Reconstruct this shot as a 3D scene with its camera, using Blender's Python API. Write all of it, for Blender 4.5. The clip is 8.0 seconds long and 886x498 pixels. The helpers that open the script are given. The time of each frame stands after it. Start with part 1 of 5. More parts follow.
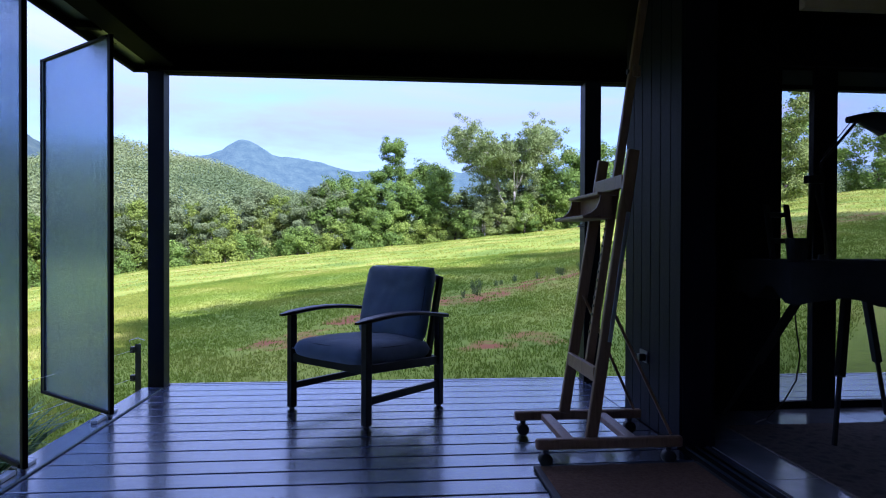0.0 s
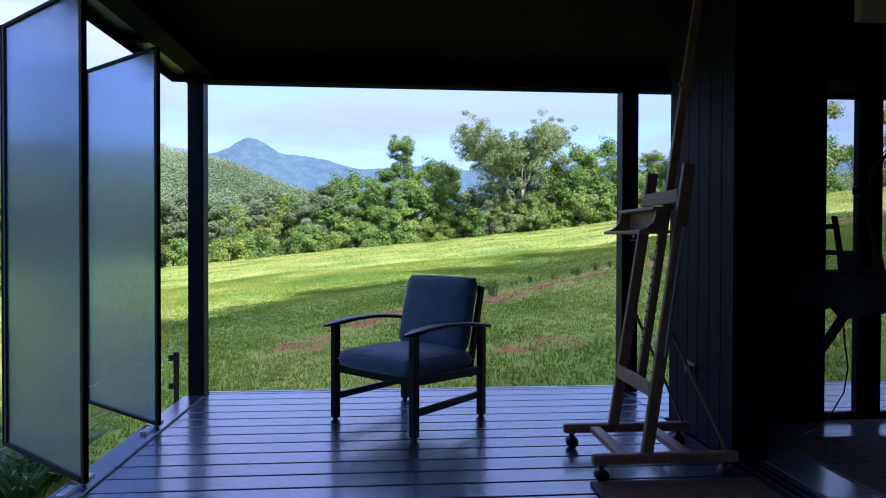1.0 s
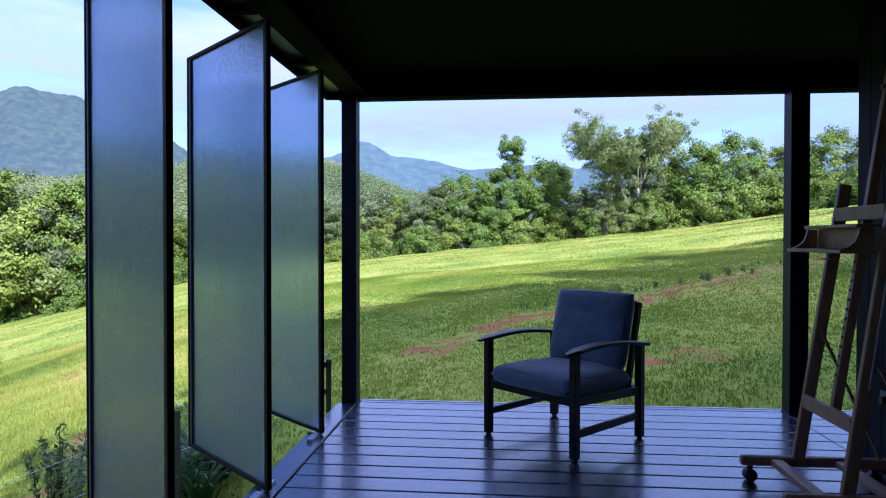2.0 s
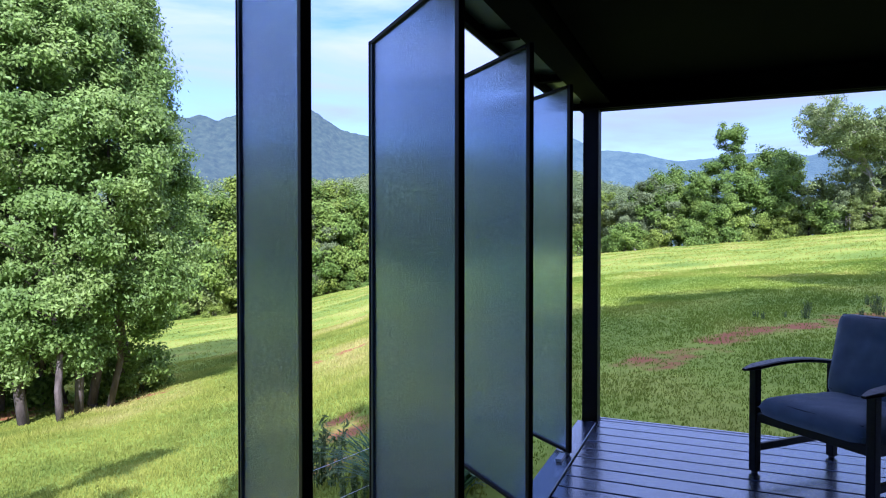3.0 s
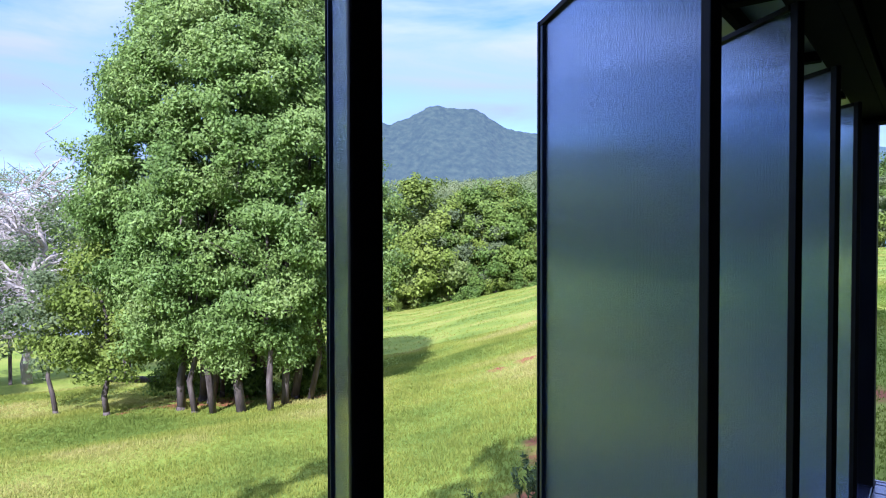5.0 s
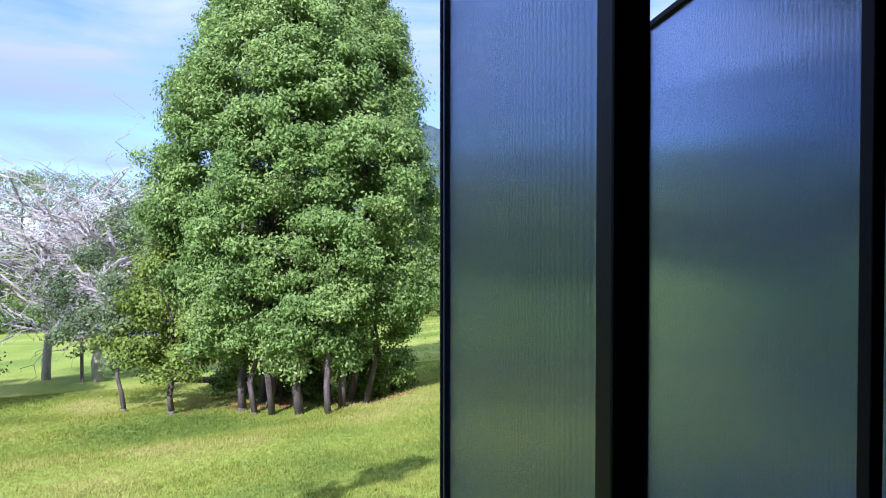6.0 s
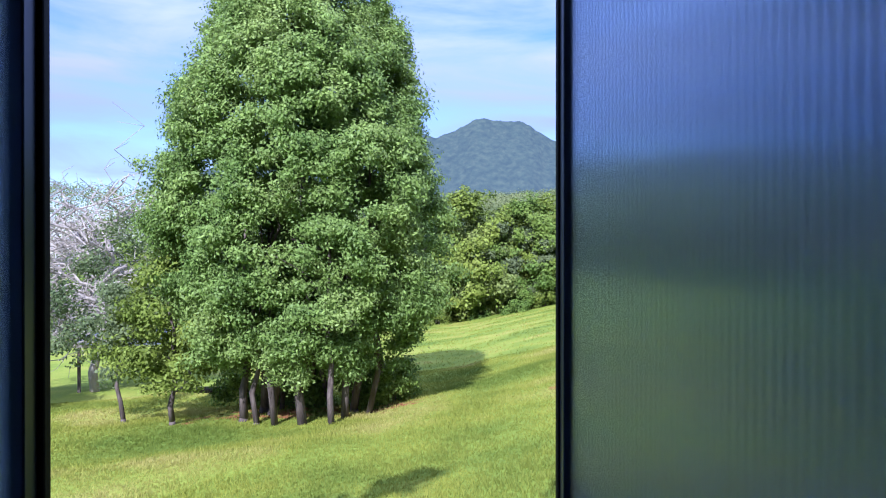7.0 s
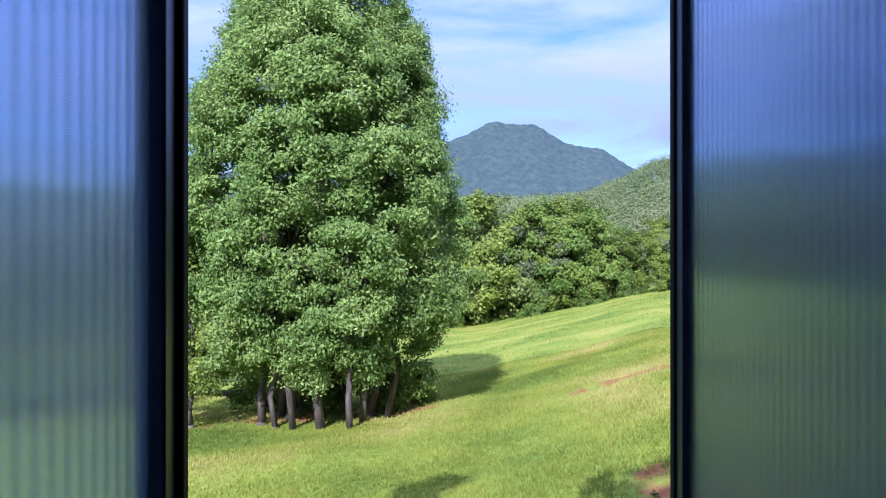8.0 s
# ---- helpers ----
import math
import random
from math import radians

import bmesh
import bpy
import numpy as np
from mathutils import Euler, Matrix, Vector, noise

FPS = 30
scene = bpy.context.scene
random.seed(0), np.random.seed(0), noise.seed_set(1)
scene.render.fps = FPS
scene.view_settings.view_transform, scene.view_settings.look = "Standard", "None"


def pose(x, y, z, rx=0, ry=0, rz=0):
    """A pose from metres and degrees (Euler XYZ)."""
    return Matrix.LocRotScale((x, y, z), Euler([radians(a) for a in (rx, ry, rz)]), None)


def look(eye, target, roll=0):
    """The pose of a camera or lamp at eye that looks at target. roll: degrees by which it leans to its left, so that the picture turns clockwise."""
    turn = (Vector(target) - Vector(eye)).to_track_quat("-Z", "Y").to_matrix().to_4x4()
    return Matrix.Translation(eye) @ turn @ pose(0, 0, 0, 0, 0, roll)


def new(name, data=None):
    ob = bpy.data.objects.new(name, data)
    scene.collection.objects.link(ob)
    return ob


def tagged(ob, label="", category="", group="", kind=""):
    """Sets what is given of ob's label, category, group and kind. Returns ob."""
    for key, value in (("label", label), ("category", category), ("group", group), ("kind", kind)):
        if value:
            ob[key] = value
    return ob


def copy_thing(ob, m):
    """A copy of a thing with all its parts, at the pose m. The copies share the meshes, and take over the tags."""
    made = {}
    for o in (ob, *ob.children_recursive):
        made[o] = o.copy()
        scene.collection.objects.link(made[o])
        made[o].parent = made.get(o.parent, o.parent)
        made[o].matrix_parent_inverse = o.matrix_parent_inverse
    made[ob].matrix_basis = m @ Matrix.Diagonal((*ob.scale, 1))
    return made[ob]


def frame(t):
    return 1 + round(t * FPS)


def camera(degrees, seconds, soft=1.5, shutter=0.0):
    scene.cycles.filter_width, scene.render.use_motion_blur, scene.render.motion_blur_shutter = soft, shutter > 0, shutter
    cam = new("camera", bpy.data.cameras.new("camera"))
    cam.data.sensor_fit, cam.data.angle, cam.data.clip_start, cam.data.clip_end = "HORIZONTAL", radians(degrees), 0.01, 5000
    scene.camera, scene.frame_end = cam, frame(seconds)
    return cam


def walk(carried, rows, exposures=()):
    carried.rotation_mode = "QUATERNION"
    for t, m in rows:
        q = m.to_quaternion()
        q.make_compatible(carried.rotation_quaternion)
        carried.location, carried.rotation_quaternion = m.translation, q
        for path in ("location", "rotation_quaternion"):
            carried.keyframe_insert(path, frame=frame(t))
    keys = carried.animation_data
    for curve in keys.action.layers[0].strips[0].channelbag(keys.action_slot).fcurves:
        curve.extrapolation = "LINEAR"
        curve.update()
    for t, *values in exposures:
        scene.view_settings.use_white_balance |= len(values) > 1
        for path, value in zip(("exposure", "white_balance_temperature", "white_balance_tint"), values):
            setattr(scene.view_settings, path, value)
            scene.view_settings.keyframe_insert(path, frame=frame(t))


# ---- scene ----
cam = camera(69.7, 8.0, soft=1.1)
PATH = [
    (0.0, pose(1.694, -0.653, 1.118, 89.48, -0.20, -5.06)),
    (0.5, pose(1.574, -0.657, 1.170, 89.15, -0.28, -5.17)),
    (1.0, pose(1.446, -0.632, 1.206, 89.25, -0.14, -4.50)),
    (1.2, pose(1.376, -0.624, 1.226, 89.30, -0.13, -3.85)),
    (2.3, pose(1.055, -0.572, 1.336, 89.12, -0.03, 10.45)),
    (2.5, pose(0.991, -0.590, 1.362, 89.07, -0.03, 14.18)),
    (3.0, pose(0.829, -0.599, 1.443, 88.88, 0.00, 23.17)),
    (3.5, pose(0.699, -0.630, 1.495, 88.86, -0.04, 29.63)),
    (4.0, pose(0.566, -0.645, 1.534, 89.15, -0.04, 33.35)),
    (4.5, pose(0.465, -0.672, 1.619, 89.00, -0.05, 35.95)),
    (5.0, pose(0.315, -0.702, 1.693, 88.68, 0.10, 37.84)),
    (5.2, pose(0.267, -0.710, 1.715, 88.68, 0.08, 38.70)),
    (6.3, pose(0.125, -0.760, 1.735, 89.25, 0.00, 43.00)),
    (6.5, pose(0.092, -0.775, 1.737, 89.40, 0.00, 43.00)),
    (7.0, pose(-0.080, -0.855, 1.740, 89.80, 0.00, 41.95)),
    (7.5, pose(-0.220, -0.876, 1.742, 90.00, 0.00, 42.25)),
    (8.0, pose(-0.285, -0.878, 1.744, 90.10, 0.00, 43.10)),
]
walk(cam, PATH, exposures=[(0.0, 1.76, 5000, 31), (3.0, 1.67, 4960, 30), (5.0, 1.56, 4940, 30), (6.5, 1.48, 4960, 28), (8.0, 1.43, 4980, 28)])

# ---------------------------------------------------------------- light
SUN_EL = radians(38)
SUN_TO = Vector((0.50 * math.cos(SUN_EL), -0.866 * math.cos(SUN_EL), math.sin(SUN_EL)))
world = bpy.data.worlds.new("sky")
scene.world = world
world.use_nodes = True
wn, wl = world.node_tree.nodes, world.node_tree.links
wn.clear()
sky = wn.new("ShaderNodeTexSky")
sky.sky_type = "NISHITA"
sky.sun_disc = False
sky.sun_elevation = SUN_EL
sky.sun_rotation = math.atan2(SUN_TO.x, SUN_TO.y)
sky.air_density, sky.dust_density, sky.ozone_density = 1.0, 0.15, 3.0
wtc = wn.new("ShaderNodeTexCoord")
wmap = wn.new("ShaderNodeMapping")
wmap.inputs["Scale"].default_value = (1.2, 1.2, 6.0)
wmap.inputs["Location"].default_value = (0.3, 1.1, 0.35)
cloud = wn.new("ShaderNodeTexNoise")
cloud.inputs["Scale"].default_value = 2.2
cloud.inputs["Detail"].default_value = 7
cloud.inputs["Roughness"].default_value = 0.55
cloud.inputs["Distortion"].default_value = 0.5
cramp = wn.new("ShaderNodeValToRGB")
cramp.color_ramp.elements[0].position = 0.30
cramp.color_ramp.elements[0].color = (0, 0, 0, 1)
cramp.color_ramp.elements[1].position = 0.66
cramp.color_ramp.elements[1].color = (0.92, 0.92, 0.92, 1)
wmix = wn.new("ShaderNodeMix")
wmix.data_type = "RGBA"
wbg = wn.new("ShaderNodeBackground")
wbg.inputs["Strength"].default_value = 0.072
wout = wn.new("ShaderNodeOutputWorld")
wl.new(wtc.outputs["Generated"], wmap.inputs["Vector"])
wl.new(wmap.outputs["Vector"], cloud.inputs["Vector"])
wl.new(cloud.outputs["Fac"], cramp.inputs["Fac"])
wl.new(cramp.outputs["Color"], wmix.inputs["Factor"])
wsep = wn.new("ShaderNodeSeparateXYZ")
wl.new(wtc.outputs["Generated"], wsep.inputs["Vector"])
wzen = wn.new("ShaderNodeMapRange")
wzen.inputs["From Min"].default_value, wzen.inputs["From Max"].default_value = 0.15, 0.8
wzen.inputs["To Min"].default_value, wzen.inputs["To Max"].default_value = 1.0, 4.2
wl.new(wsep.outputs["Z"], wzen.inputs["Value"])
wcl = wn.new("ShaderNodeVectorMath")
wcl.operation = "SCALE"
wcl.inputs[0].default_value = (2.5, 2.6, 3.4)
wl.new(wzen.outputs["Result"], wcl.inputs["Scale"])
wl.new(wcl.outputs["Vector"], wmix.inputs["B"])
wl.new(sky.outputs["Color"], wmix.inputs["A"])
wl.new(wmix.outputs["Result"], wbg.inputs["Color"])
wl.new(wbg.outputs["Background"], wout.inputs["Surface"])

sun_data = bpy.data.lights.new("sun", "SUN")
sun_data.energy, sun_data.angle, sun_data.color = 3.45, radians(0.55), (1.0, 0.94, 0.84)
sun = new("sun", sun_data)
sun.matrix_world = look(SUN_TO * 50, (0, 0, 0))


# ---------------------------------------------------------------- materials
def material(name, rough=0.6, metal=0.0, colors=((0.5, 0.5, 0.5),), scale=8.0, detail=5.0, stretch=(1, 1, 1), bump=0.0,
             bump_scale=60.0, spec=0.5, island=0.0, rnd=0.0, rough_var=0.0, coords="Object", fine=0.0, coat=0.0, sheen=0.0, tint=(1, 1, 1)):
    """Noise-varied principled surface: colours over a noise, a second finer noise, relief and uneven gloss."""
    m = bpy.data.materials.new(name)
    m.use_nodes = True
    n, l = m.node_tree.nodes, m.node_tree.links
    b = n["Principled BSDF"]
    b.inputs["Roughness"].default_value, b.inputs["Metallic"].default_value = rough, metal
    b.inputs["Specular IOR Level"].default_value = spec
    b.inputs["Coat Weight"].default_value = coat
    b.inputs["Specular Tint"].default_value = (*tint, 1)
    b.inputs["Coat Roughness"].default_value = 0.16
    b.inputs["Sheen Weight"].default_value = sheen
    tc = n.new("ShaderNodeTexCoord")
    mp = n.new("ShaderNodeMapping")
    mp.inputs["Scale"].default_value = stretch
    l.new(tc.outputs[coords], mp.inputs["Vector"])
    no = n.new("ShaderNodeTexNoise")
    no.inputs["Scale"].default_value, no.inputs["Detail"].default_value = scale, detail
    l.new(mp.outputs["Vector"], no.inputs["Vector"])
    rp = n.new("ShaderNodeValToRGB")
    el = rp.color_ramp.elements
    while len(el) < max(2, len(colors)):
        el.new(0.5)
    cs = list(colors) if len(colors) > 1 else [colors[0], colors[0]]
    for i, c in enumerate(cs):
        el[i].position = 0.32 + 0.36 * i / (len(cs) - 1)
        el[i].color = (*c, 1)
    l.new(no.outputs["Fac"], rp.inputs["Fac"])
    last = rp.outputs["Color"]
    f2 = n.new("ShaderNodeTexNoise")
    f2.inputs["Scale"].default_value, f2.inputs["Detail"].default_value = bump_scale, 4
    l.new(mp.outputs["Vector"], f2.inputs["Vector"])
    val = None
    if fine:
        mr = n.new("ShaderNodeMapRange")
        mr.inputs["To Min"].default_value, mr.inputs["To Max"].default_value = 1 - fine, 1 + fine
        l.new(f2.outputs["Fac"], mr.inputs["Value"])
        val = mr.outputs["Result"]
    for amount, kind, out in ((island, "ShaderNodeNewGeometry", "Random Per Island"), (rnd, "ShaderNodeObjectInfo", "Random")):
        if amount:
            g = n.new(kind)
            mr = n.new("ShaderNodeMapRange")
            mr.inputs["To Min"].default_value, mr.inputs["To Max"].default_value = 1 - amount, 1 + amount
            l.new(g.outputs[out], mr.inputs["Value"])
            if val is None:
                val = mr.outputs["Result"]
            else:
                mu = n.new("ShaderNodeMath")
                mu.operation = "MULTIPLY"
                l.new(val, mu.inputs[0])
                l.new(mr.outputs["Result"], mu.inputs[1])
                val = mu.outputs[0]
    if val is not None:
        hs = n.new("ShaderNodeHueSaturation")
        l.new(val, hs.inputs["Value"])
        l.new(last, hs.inputs["Color"])
        last = hs.outputs["Color"]
    l.new(last, b.inputs["Base Color"])
    if rough_var:
        mr = n.new("ShaderNodeMapRange")
        mr.inputs["To Min"].default_value, mr.inputs["To Max"].default_value = max(0, rough - rough_var), rough + rough_var
        l.new(no.outputs["Fac"], mr.inputs["Value"])
        l.new(mr.outputs["Result"], b.inputs["Roughness"])
    if bump:
        bp = n.new("ShaderNodeBump")
        bp.inputs["Strength"].default_value, bp.inputs["Distance"].default_value = bump, 0.01
        l.new(f2.outputs["Fac"], bp.inputs["Height"])
        l.new(bp.outputs["Normal"], b.inputs["Normal"])
    return m


def leaf_material(name, colors, trans=0.35, rough=0.5, scale=0.35, island=0.35, spec=0.12):
    m = material(name, rough, 0, colors, scale, 3, island=island, spec=spec)
    n, l = m.node_tree.nodes, m.node_tree.links
    b, out = n["Principled BSDF"], n["Material Output"]
    src = b.inputs["Base Color"].links[0].from_socket
    tr = n.new("ShaderNodeBsdfTranslucent")
    mx = n.new("ShaderNodeMixShader")
    mx.inputs[0].default_value = trans
    l.new(src, tr.inputs["Color"])
    l.new(b.outputs["BSDF"], mx.inputs[1])
    l.new(tr.outputs["BSDF"], mx.inputs[2])
    l.new(mx.outputs["Shader"], out.inputs["Surface"])
    return m


def polycarbonate():
    """Twin-wall sheet: blurred see-through, upright flutes, a faint blue body."""
    m = bpy.data.materials.new("twin_wall_polycarbonate")
    m.use_nodes = True
    n, l = m.node_tree.nodes, m.node_tree.links
    b, out = n["Principled BSDF"], n["Material Output"]
    b.inputs["Transmission Weight"].default_value = 1.0
    b.inputs["Roughness"].default_value = 0.10
    b.inputs["IOR"].default_value = 1.35
    tc = n.new("ShaderNodeTexCoord")
    wv = n.new("ShaderNodeTexWave")
    wv.wave_type, wv.bands_direction = "BANDS", "X"
    wv.inputs["Scale"].default_value = 19.6
    wv.inputs["Distortion"].default_value = 0.0
    l.new(tc.outputs["Object"], wv.inputs["Vector"])
    # upright reeding: each rib throws the normal from side to side, a finer grain blurs it, never up or down
    sx = n.new("ShaderNodeSeparateXYZ")
    l.new(tc.outputs["Object"], sx.inputs["Vector"])
    rib = n.new("ShaderNodeMath")
    rib.operation = "MULTIPLY"
    rib.inputs[1].default_value = 2 * math.pi / 0.016
    l.new(sx.outputs["X"], rib.inputs[0])
    wave = n.new("ShaderNodeMath")
    wave.operation = "SINE"
    l.new(rib.outputs[0], wave.inputs[0])
    big = n.new("ShaderNodeVectorMath")
    big.operation = "SCALE"
    big.inputs["Scale"].default_value = 9000.0
    l.new(tc.outputs["Object"], big.inputs[0])
    wh = n.new("ShaderNodeTexWhiteNoise")
    wh.noise_dimensions = "3D"
    l.new(big.outputs["Vector"], wh.inputs["Vector"])
    gr = n.new("ShaderNodeMapRange")
    gr.inputs["To Min"].default_value, gr.inputs["To Max"].default_value = -0.28, 0.28
    l.new(wh.outputs["Value"], gr.inputs["Value"])
    sw = n.new("ShaderNodeMath")
    sw.operation = "MULTIPLY_ADD"
    sw.inputs[1].default_value = 0.055
    l.new(wave.outputs[0], sw.inputs[0])
    l.new(gr.outputs["Result"], sw.inputs[2])
    vt = n.new("ShaderNodeVectorTransform")
    vt.vector_type, vt.convert_from, vt.convert_to = "VECTOR", "OBJECT", "WORLD"
    vt.inputs["Vector"].default_value = (1, 0, 0)
    sc = n.new("ShaderNodeVectorMath")
    sc.operation = "SCALE"
    l.new(vt.outputs["Vector"], sc.inputs[0])
    l.new(sw.outputs[0], sc.inputs["Scale"])
    ge = n.new("ShaderNodeNewGeometry")
    ad = n.new("ShaderNodeVectorMath")
    l.new(ge.outputs["Normal"], ad.inputs[0])
    l.new(sc.outputs["Vector"], ad.inputs[1])
    nn = n.new("ShaderNodeVectorMath")
    nn.operation = "NORMALIZE"
    l.new(ad.outputs["Vector"], nn.inputs[0])
    l.new(nn.outputs["Vector"], b.inputs["Normal"])
    # the webs between the two skins dim what is seen through them
    web = n.new("ShaderNodeMapRange")
    web.inputs["From Min"].default_value, web.inputs["From Max"].default_value = 0.55, 0.95
    l.new(wv.outputs["Fac"], web.inputs["Value"])
    body = n.new("ShaderNodeMix")
    body.data_type = "RGBA"
    body.inputs["A"].default_value = (0.55, 0.70, 0.915, 1)
    body.inputs["B"].default_value = (0.522, 0.668, 0.878, 1)
    l.new(web.outputs["Result"], body.inputs["Factor"])
    l.new(body.outputs["Result"], b.inputs["Base Color"])
    df = n.new("ShaderNodeBsdfTranslucent")
    df.inputs["Color"].default_value = (0.29, 0.36, 0.50, 1)
    mx = n.new("ShaderNodeMixShader")
    mr = n.new("ShaderNodeMapRange")
    mr.inputs["To Min"].default_value, mr.inputs["To Max"].default_value = 0.07, 0.27
    l.new(wv.outputs["Fac"], mr.inputs["Value"])
    l.new(mr.outputs["Result"], mx.inputs[0])
    l.new(b.outputs["BSDF"], mx.inputs[1])
    l.new(df.outputs["BSDF"], mx.inputs[2])
    l.new(mx.outputs["Shader"], out.inputs["Surface"])
    return m


def glass(name, rough=0.0):
    m = bpy.data.materials.new(name)
    m.use_nodes = True
    b = m.node_tree.nodes["Principled BSDF"]
    b.inputs["Transmission Weight"].default_value, b.inputs["Roughness"].default_value = 1.0, rough
    b.inputs["IOR"].default_value = 1.45
    return m


M_STEEL = material("black_painted_steel", 0.5, 0.0, ((0.006, 0.006, 0.009), (0.010, 0.010, 0.014)), 6, bump=0.08, bump_scale=220, rough_var=0.1, spec=0.2)
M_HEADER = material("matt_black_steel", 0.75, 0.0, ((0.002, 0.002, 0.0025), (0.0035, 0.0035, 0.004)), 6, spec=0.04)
M_BAND = material("black_powder_coat", 0.55, 0.0, ((0.004, 0.004, 0.006), (0.007, 0.007, 0.010)), 9, bump=0.05, bump_scale=300, spec=0.10)
M_CHANNEL = material("dark_blue_aluminium_channel", 0.33, 0.6, ((0.02, 0.03, 0.055), (0.03, 0.042, 0.07)), 7, rough_var=0.1)
M_ALU = material("mill_aluminium", 0.4, 0.9, ((0.42, 0.43, 0.45), (0.52, 0.53, 0.55)), 12, rough_var=0.1)
# blue of the reflected sky is put into the boards' specular tint
M_BOARD = material("dark_oiled_deck_board", 0.18, 0.0, ((0.012, 0.016, 0.031), (0.034, 0.042, 0.072), (0.019, 0.025, 0.047)), 3.5, 7,
                   (0.35, 6, 6), 0.24, 30, spec=1.0, rnd=0.35, rough_var=0.20, fine=0.5, coat=0.8, tint=(0.50, 0.74, 1.0))
# near-black that paints the shade seen through the board gaps
M_GAP = material("under_deck_shade_black", 0.9, 0, ((0.008, 0.007, 0.007), (0.014, 0.012, 0.012)), 5)
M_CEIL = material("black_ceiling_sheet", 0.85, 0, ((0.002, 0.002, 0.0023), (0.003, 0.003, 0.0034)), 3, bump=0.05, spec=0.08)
M_SOFFIT = material("grey_green_soffit_sheet", 0.3, 0.2, ((0.05, 0.06, 0.055), (0.085, 0.095, 0.085)), 4, rough_var=0.1)
M_WALL = material("dark_navy_wall_board", 0.55, 0, ((0.006, 0.0065, 0.012), (0.010, 0.0105, 0.018)), 2.5, 6, (4, 4, 0.5), 0.12, 80, rnd=0.12, spec=0.06)
M_TIMBER_PALE = material("pale_plywood", 0.55, 0, ((0.42, 0.30, 0.19), (0.5, 0.37, 0.24)), 3, 6, (1, 8, 1), 0.05)
M_EASEL = material("oiled_beech", 0.45, 0, ((0.15, 0.08, 0.042), (0.23, 0.13, 0.07), (0.19, 0.105, 0.055)), 5, 6, (9, 9, 1.2), 0.1, 50, rnd=0.12, fine=0.2)
M_CHAIR = material("black_stained_hardwood", 0.35, 0, ((0.005, 0.0045, 0.005), (0.010, 0.009, 0.009)), 6, 6, (2, 12, 12), 0.12, 60, rough_var=0.08, spec=0.2)
M_FABRIC = material("slate_blue_outdoor_fabric", 0.85, 0, ((0.078, 0.112, 0.168), (0.108, 0.148, 0.212)), 9, 6, bump=0.25, bump_scale=420, sheen=0.3, fine=0.15)
M_PIPING = material("dark_blue_piping", 0.8, 0, ((0.03, 0.036, 0.06), (0.04, 0.046, 0.07)), 20)
M_RUBBER = material("black_rubber", 0.6, 0, ((0.012, 0.012, 0.012), (0.02, 0.02, 0.02)), 20)
M_MAT = material("brown_coir_mat", 0.95, 0, ((0.12, 0.058, 0.030), (0.19, 0.098, 0.052)), 60, 6, bump=0.6, bump_scale=260, fine=0.3)
M_RUG = material("faded_brown_rug", 0.95, 0, ((0.16, 0.125, 0.11), (0.25, 0.20, 0.165), (0.12, 0.10, 0.09)), 14, 6, bump=0.4, bump_scale=200)
M_TILE = material("grey_porcelain_tile", 0.18, 0, ((0.24, 0.25, 0.27), (0.31, 0.32, 0.34)), 6, rnd=0.12, rough_var=0.08)
M_GROUT = material("dark_grout", 0.9, 0, ((0.05, 0.05, 0.05), (0.07, 0.07, 0.07)), 30)
M_PLASTIC = material("black_plastic", 0.4, 0, ((0.010, 0.010, 0.011), (0.016, 0.016, 0.017)), 20)
M_CLOTH = material("charcoal_table_cover", 0.9, 0, ((0.012, 0.012, 0.016), (0.022, 0.022, 0.028)), 12, bump=0.3)
M_CLEAR = glass("clear_glass")
M_POLY = polycarbonate()
M_WIRE = material("galvanised_wire", 0.35, 0.9, ((0.5, 0.5, 0.5), (0.62, 0.62, 0.62)), 30)
M_STRAP = material("pale_grey_strap", 0.7, 0, ((0.42, 0.46, 0.56), (0.55, 0.58, 0.66)), 40)
M_BARK = material("brown_bark", 0.9, 0, ((0.045, 0.033, 0.025), (0.09, 0.068, 0.052), (0.145, 0.115, 0.092)), 3, 8, (3, 3, 0.7), 0.8, 14, fine=0.3)
M_GUMBARK = material("pale_gum_bark", 0.8, 0, ((0.20, 0.17, 0.14), (0.36, 0.32, 0.28), (0.27, 0.23, 0.19)), 2, 7, (2, 2, 0.5), 0.4, 10)
M_DEADWOOD = material("silver_dead_wood", 0.9, 0, ((0.27, 0.235, 0.19), (0.40, 0.355, 0.29)), 3, 6, (3, 3, 0.8), 0.4, 14)
M_LEAF = leaf_material("glossy_camphor_leaf", ((0.150, 0.235, 0.050), (0.225, 0.320, 0.072), (0.295, 0.385, 0.098)), 0.42, 0.50, 0.5, 0.38, 0.18)
M_LEAF_B = leaf_material("mid_green_leaf", ((0.100, 0.165, 0.030), (0.175, 0.252, 0.043), (0.262, 0.330, 0.058)), 0.38, 0.55, 0.12)
M_LEAF_C = leaf_material("olive_gum_leaf", ((0.15, 0.195, 0.05), (0.235, 0.28, 0.068), (0.31, 0.34, 0.09)), 0.38, 0.5, 0.2)
M_LEAF_G = leaf_material("bright_gum_leaf", ((0.15, 0.195, 0.06), (0.215, 0.265, 0.085), (0.27, 0.31, 0.11)), 0.38, 0.5, 0.25)
M_LEAF_D = leaf_material("yellow_green_leaf", ((0.125, 0.178, 0.026), (0.20, 0.255, 0.037), (0.265, 0.31, 0.052)), 0.38, 0.5, 0.2)
M_LEAF_E = leaf_material("grey_green_leaf", ((0.125, 0.160, 0.065), (0.20, 0.235, 0.095)), 0.4, 0.6, 0.3)
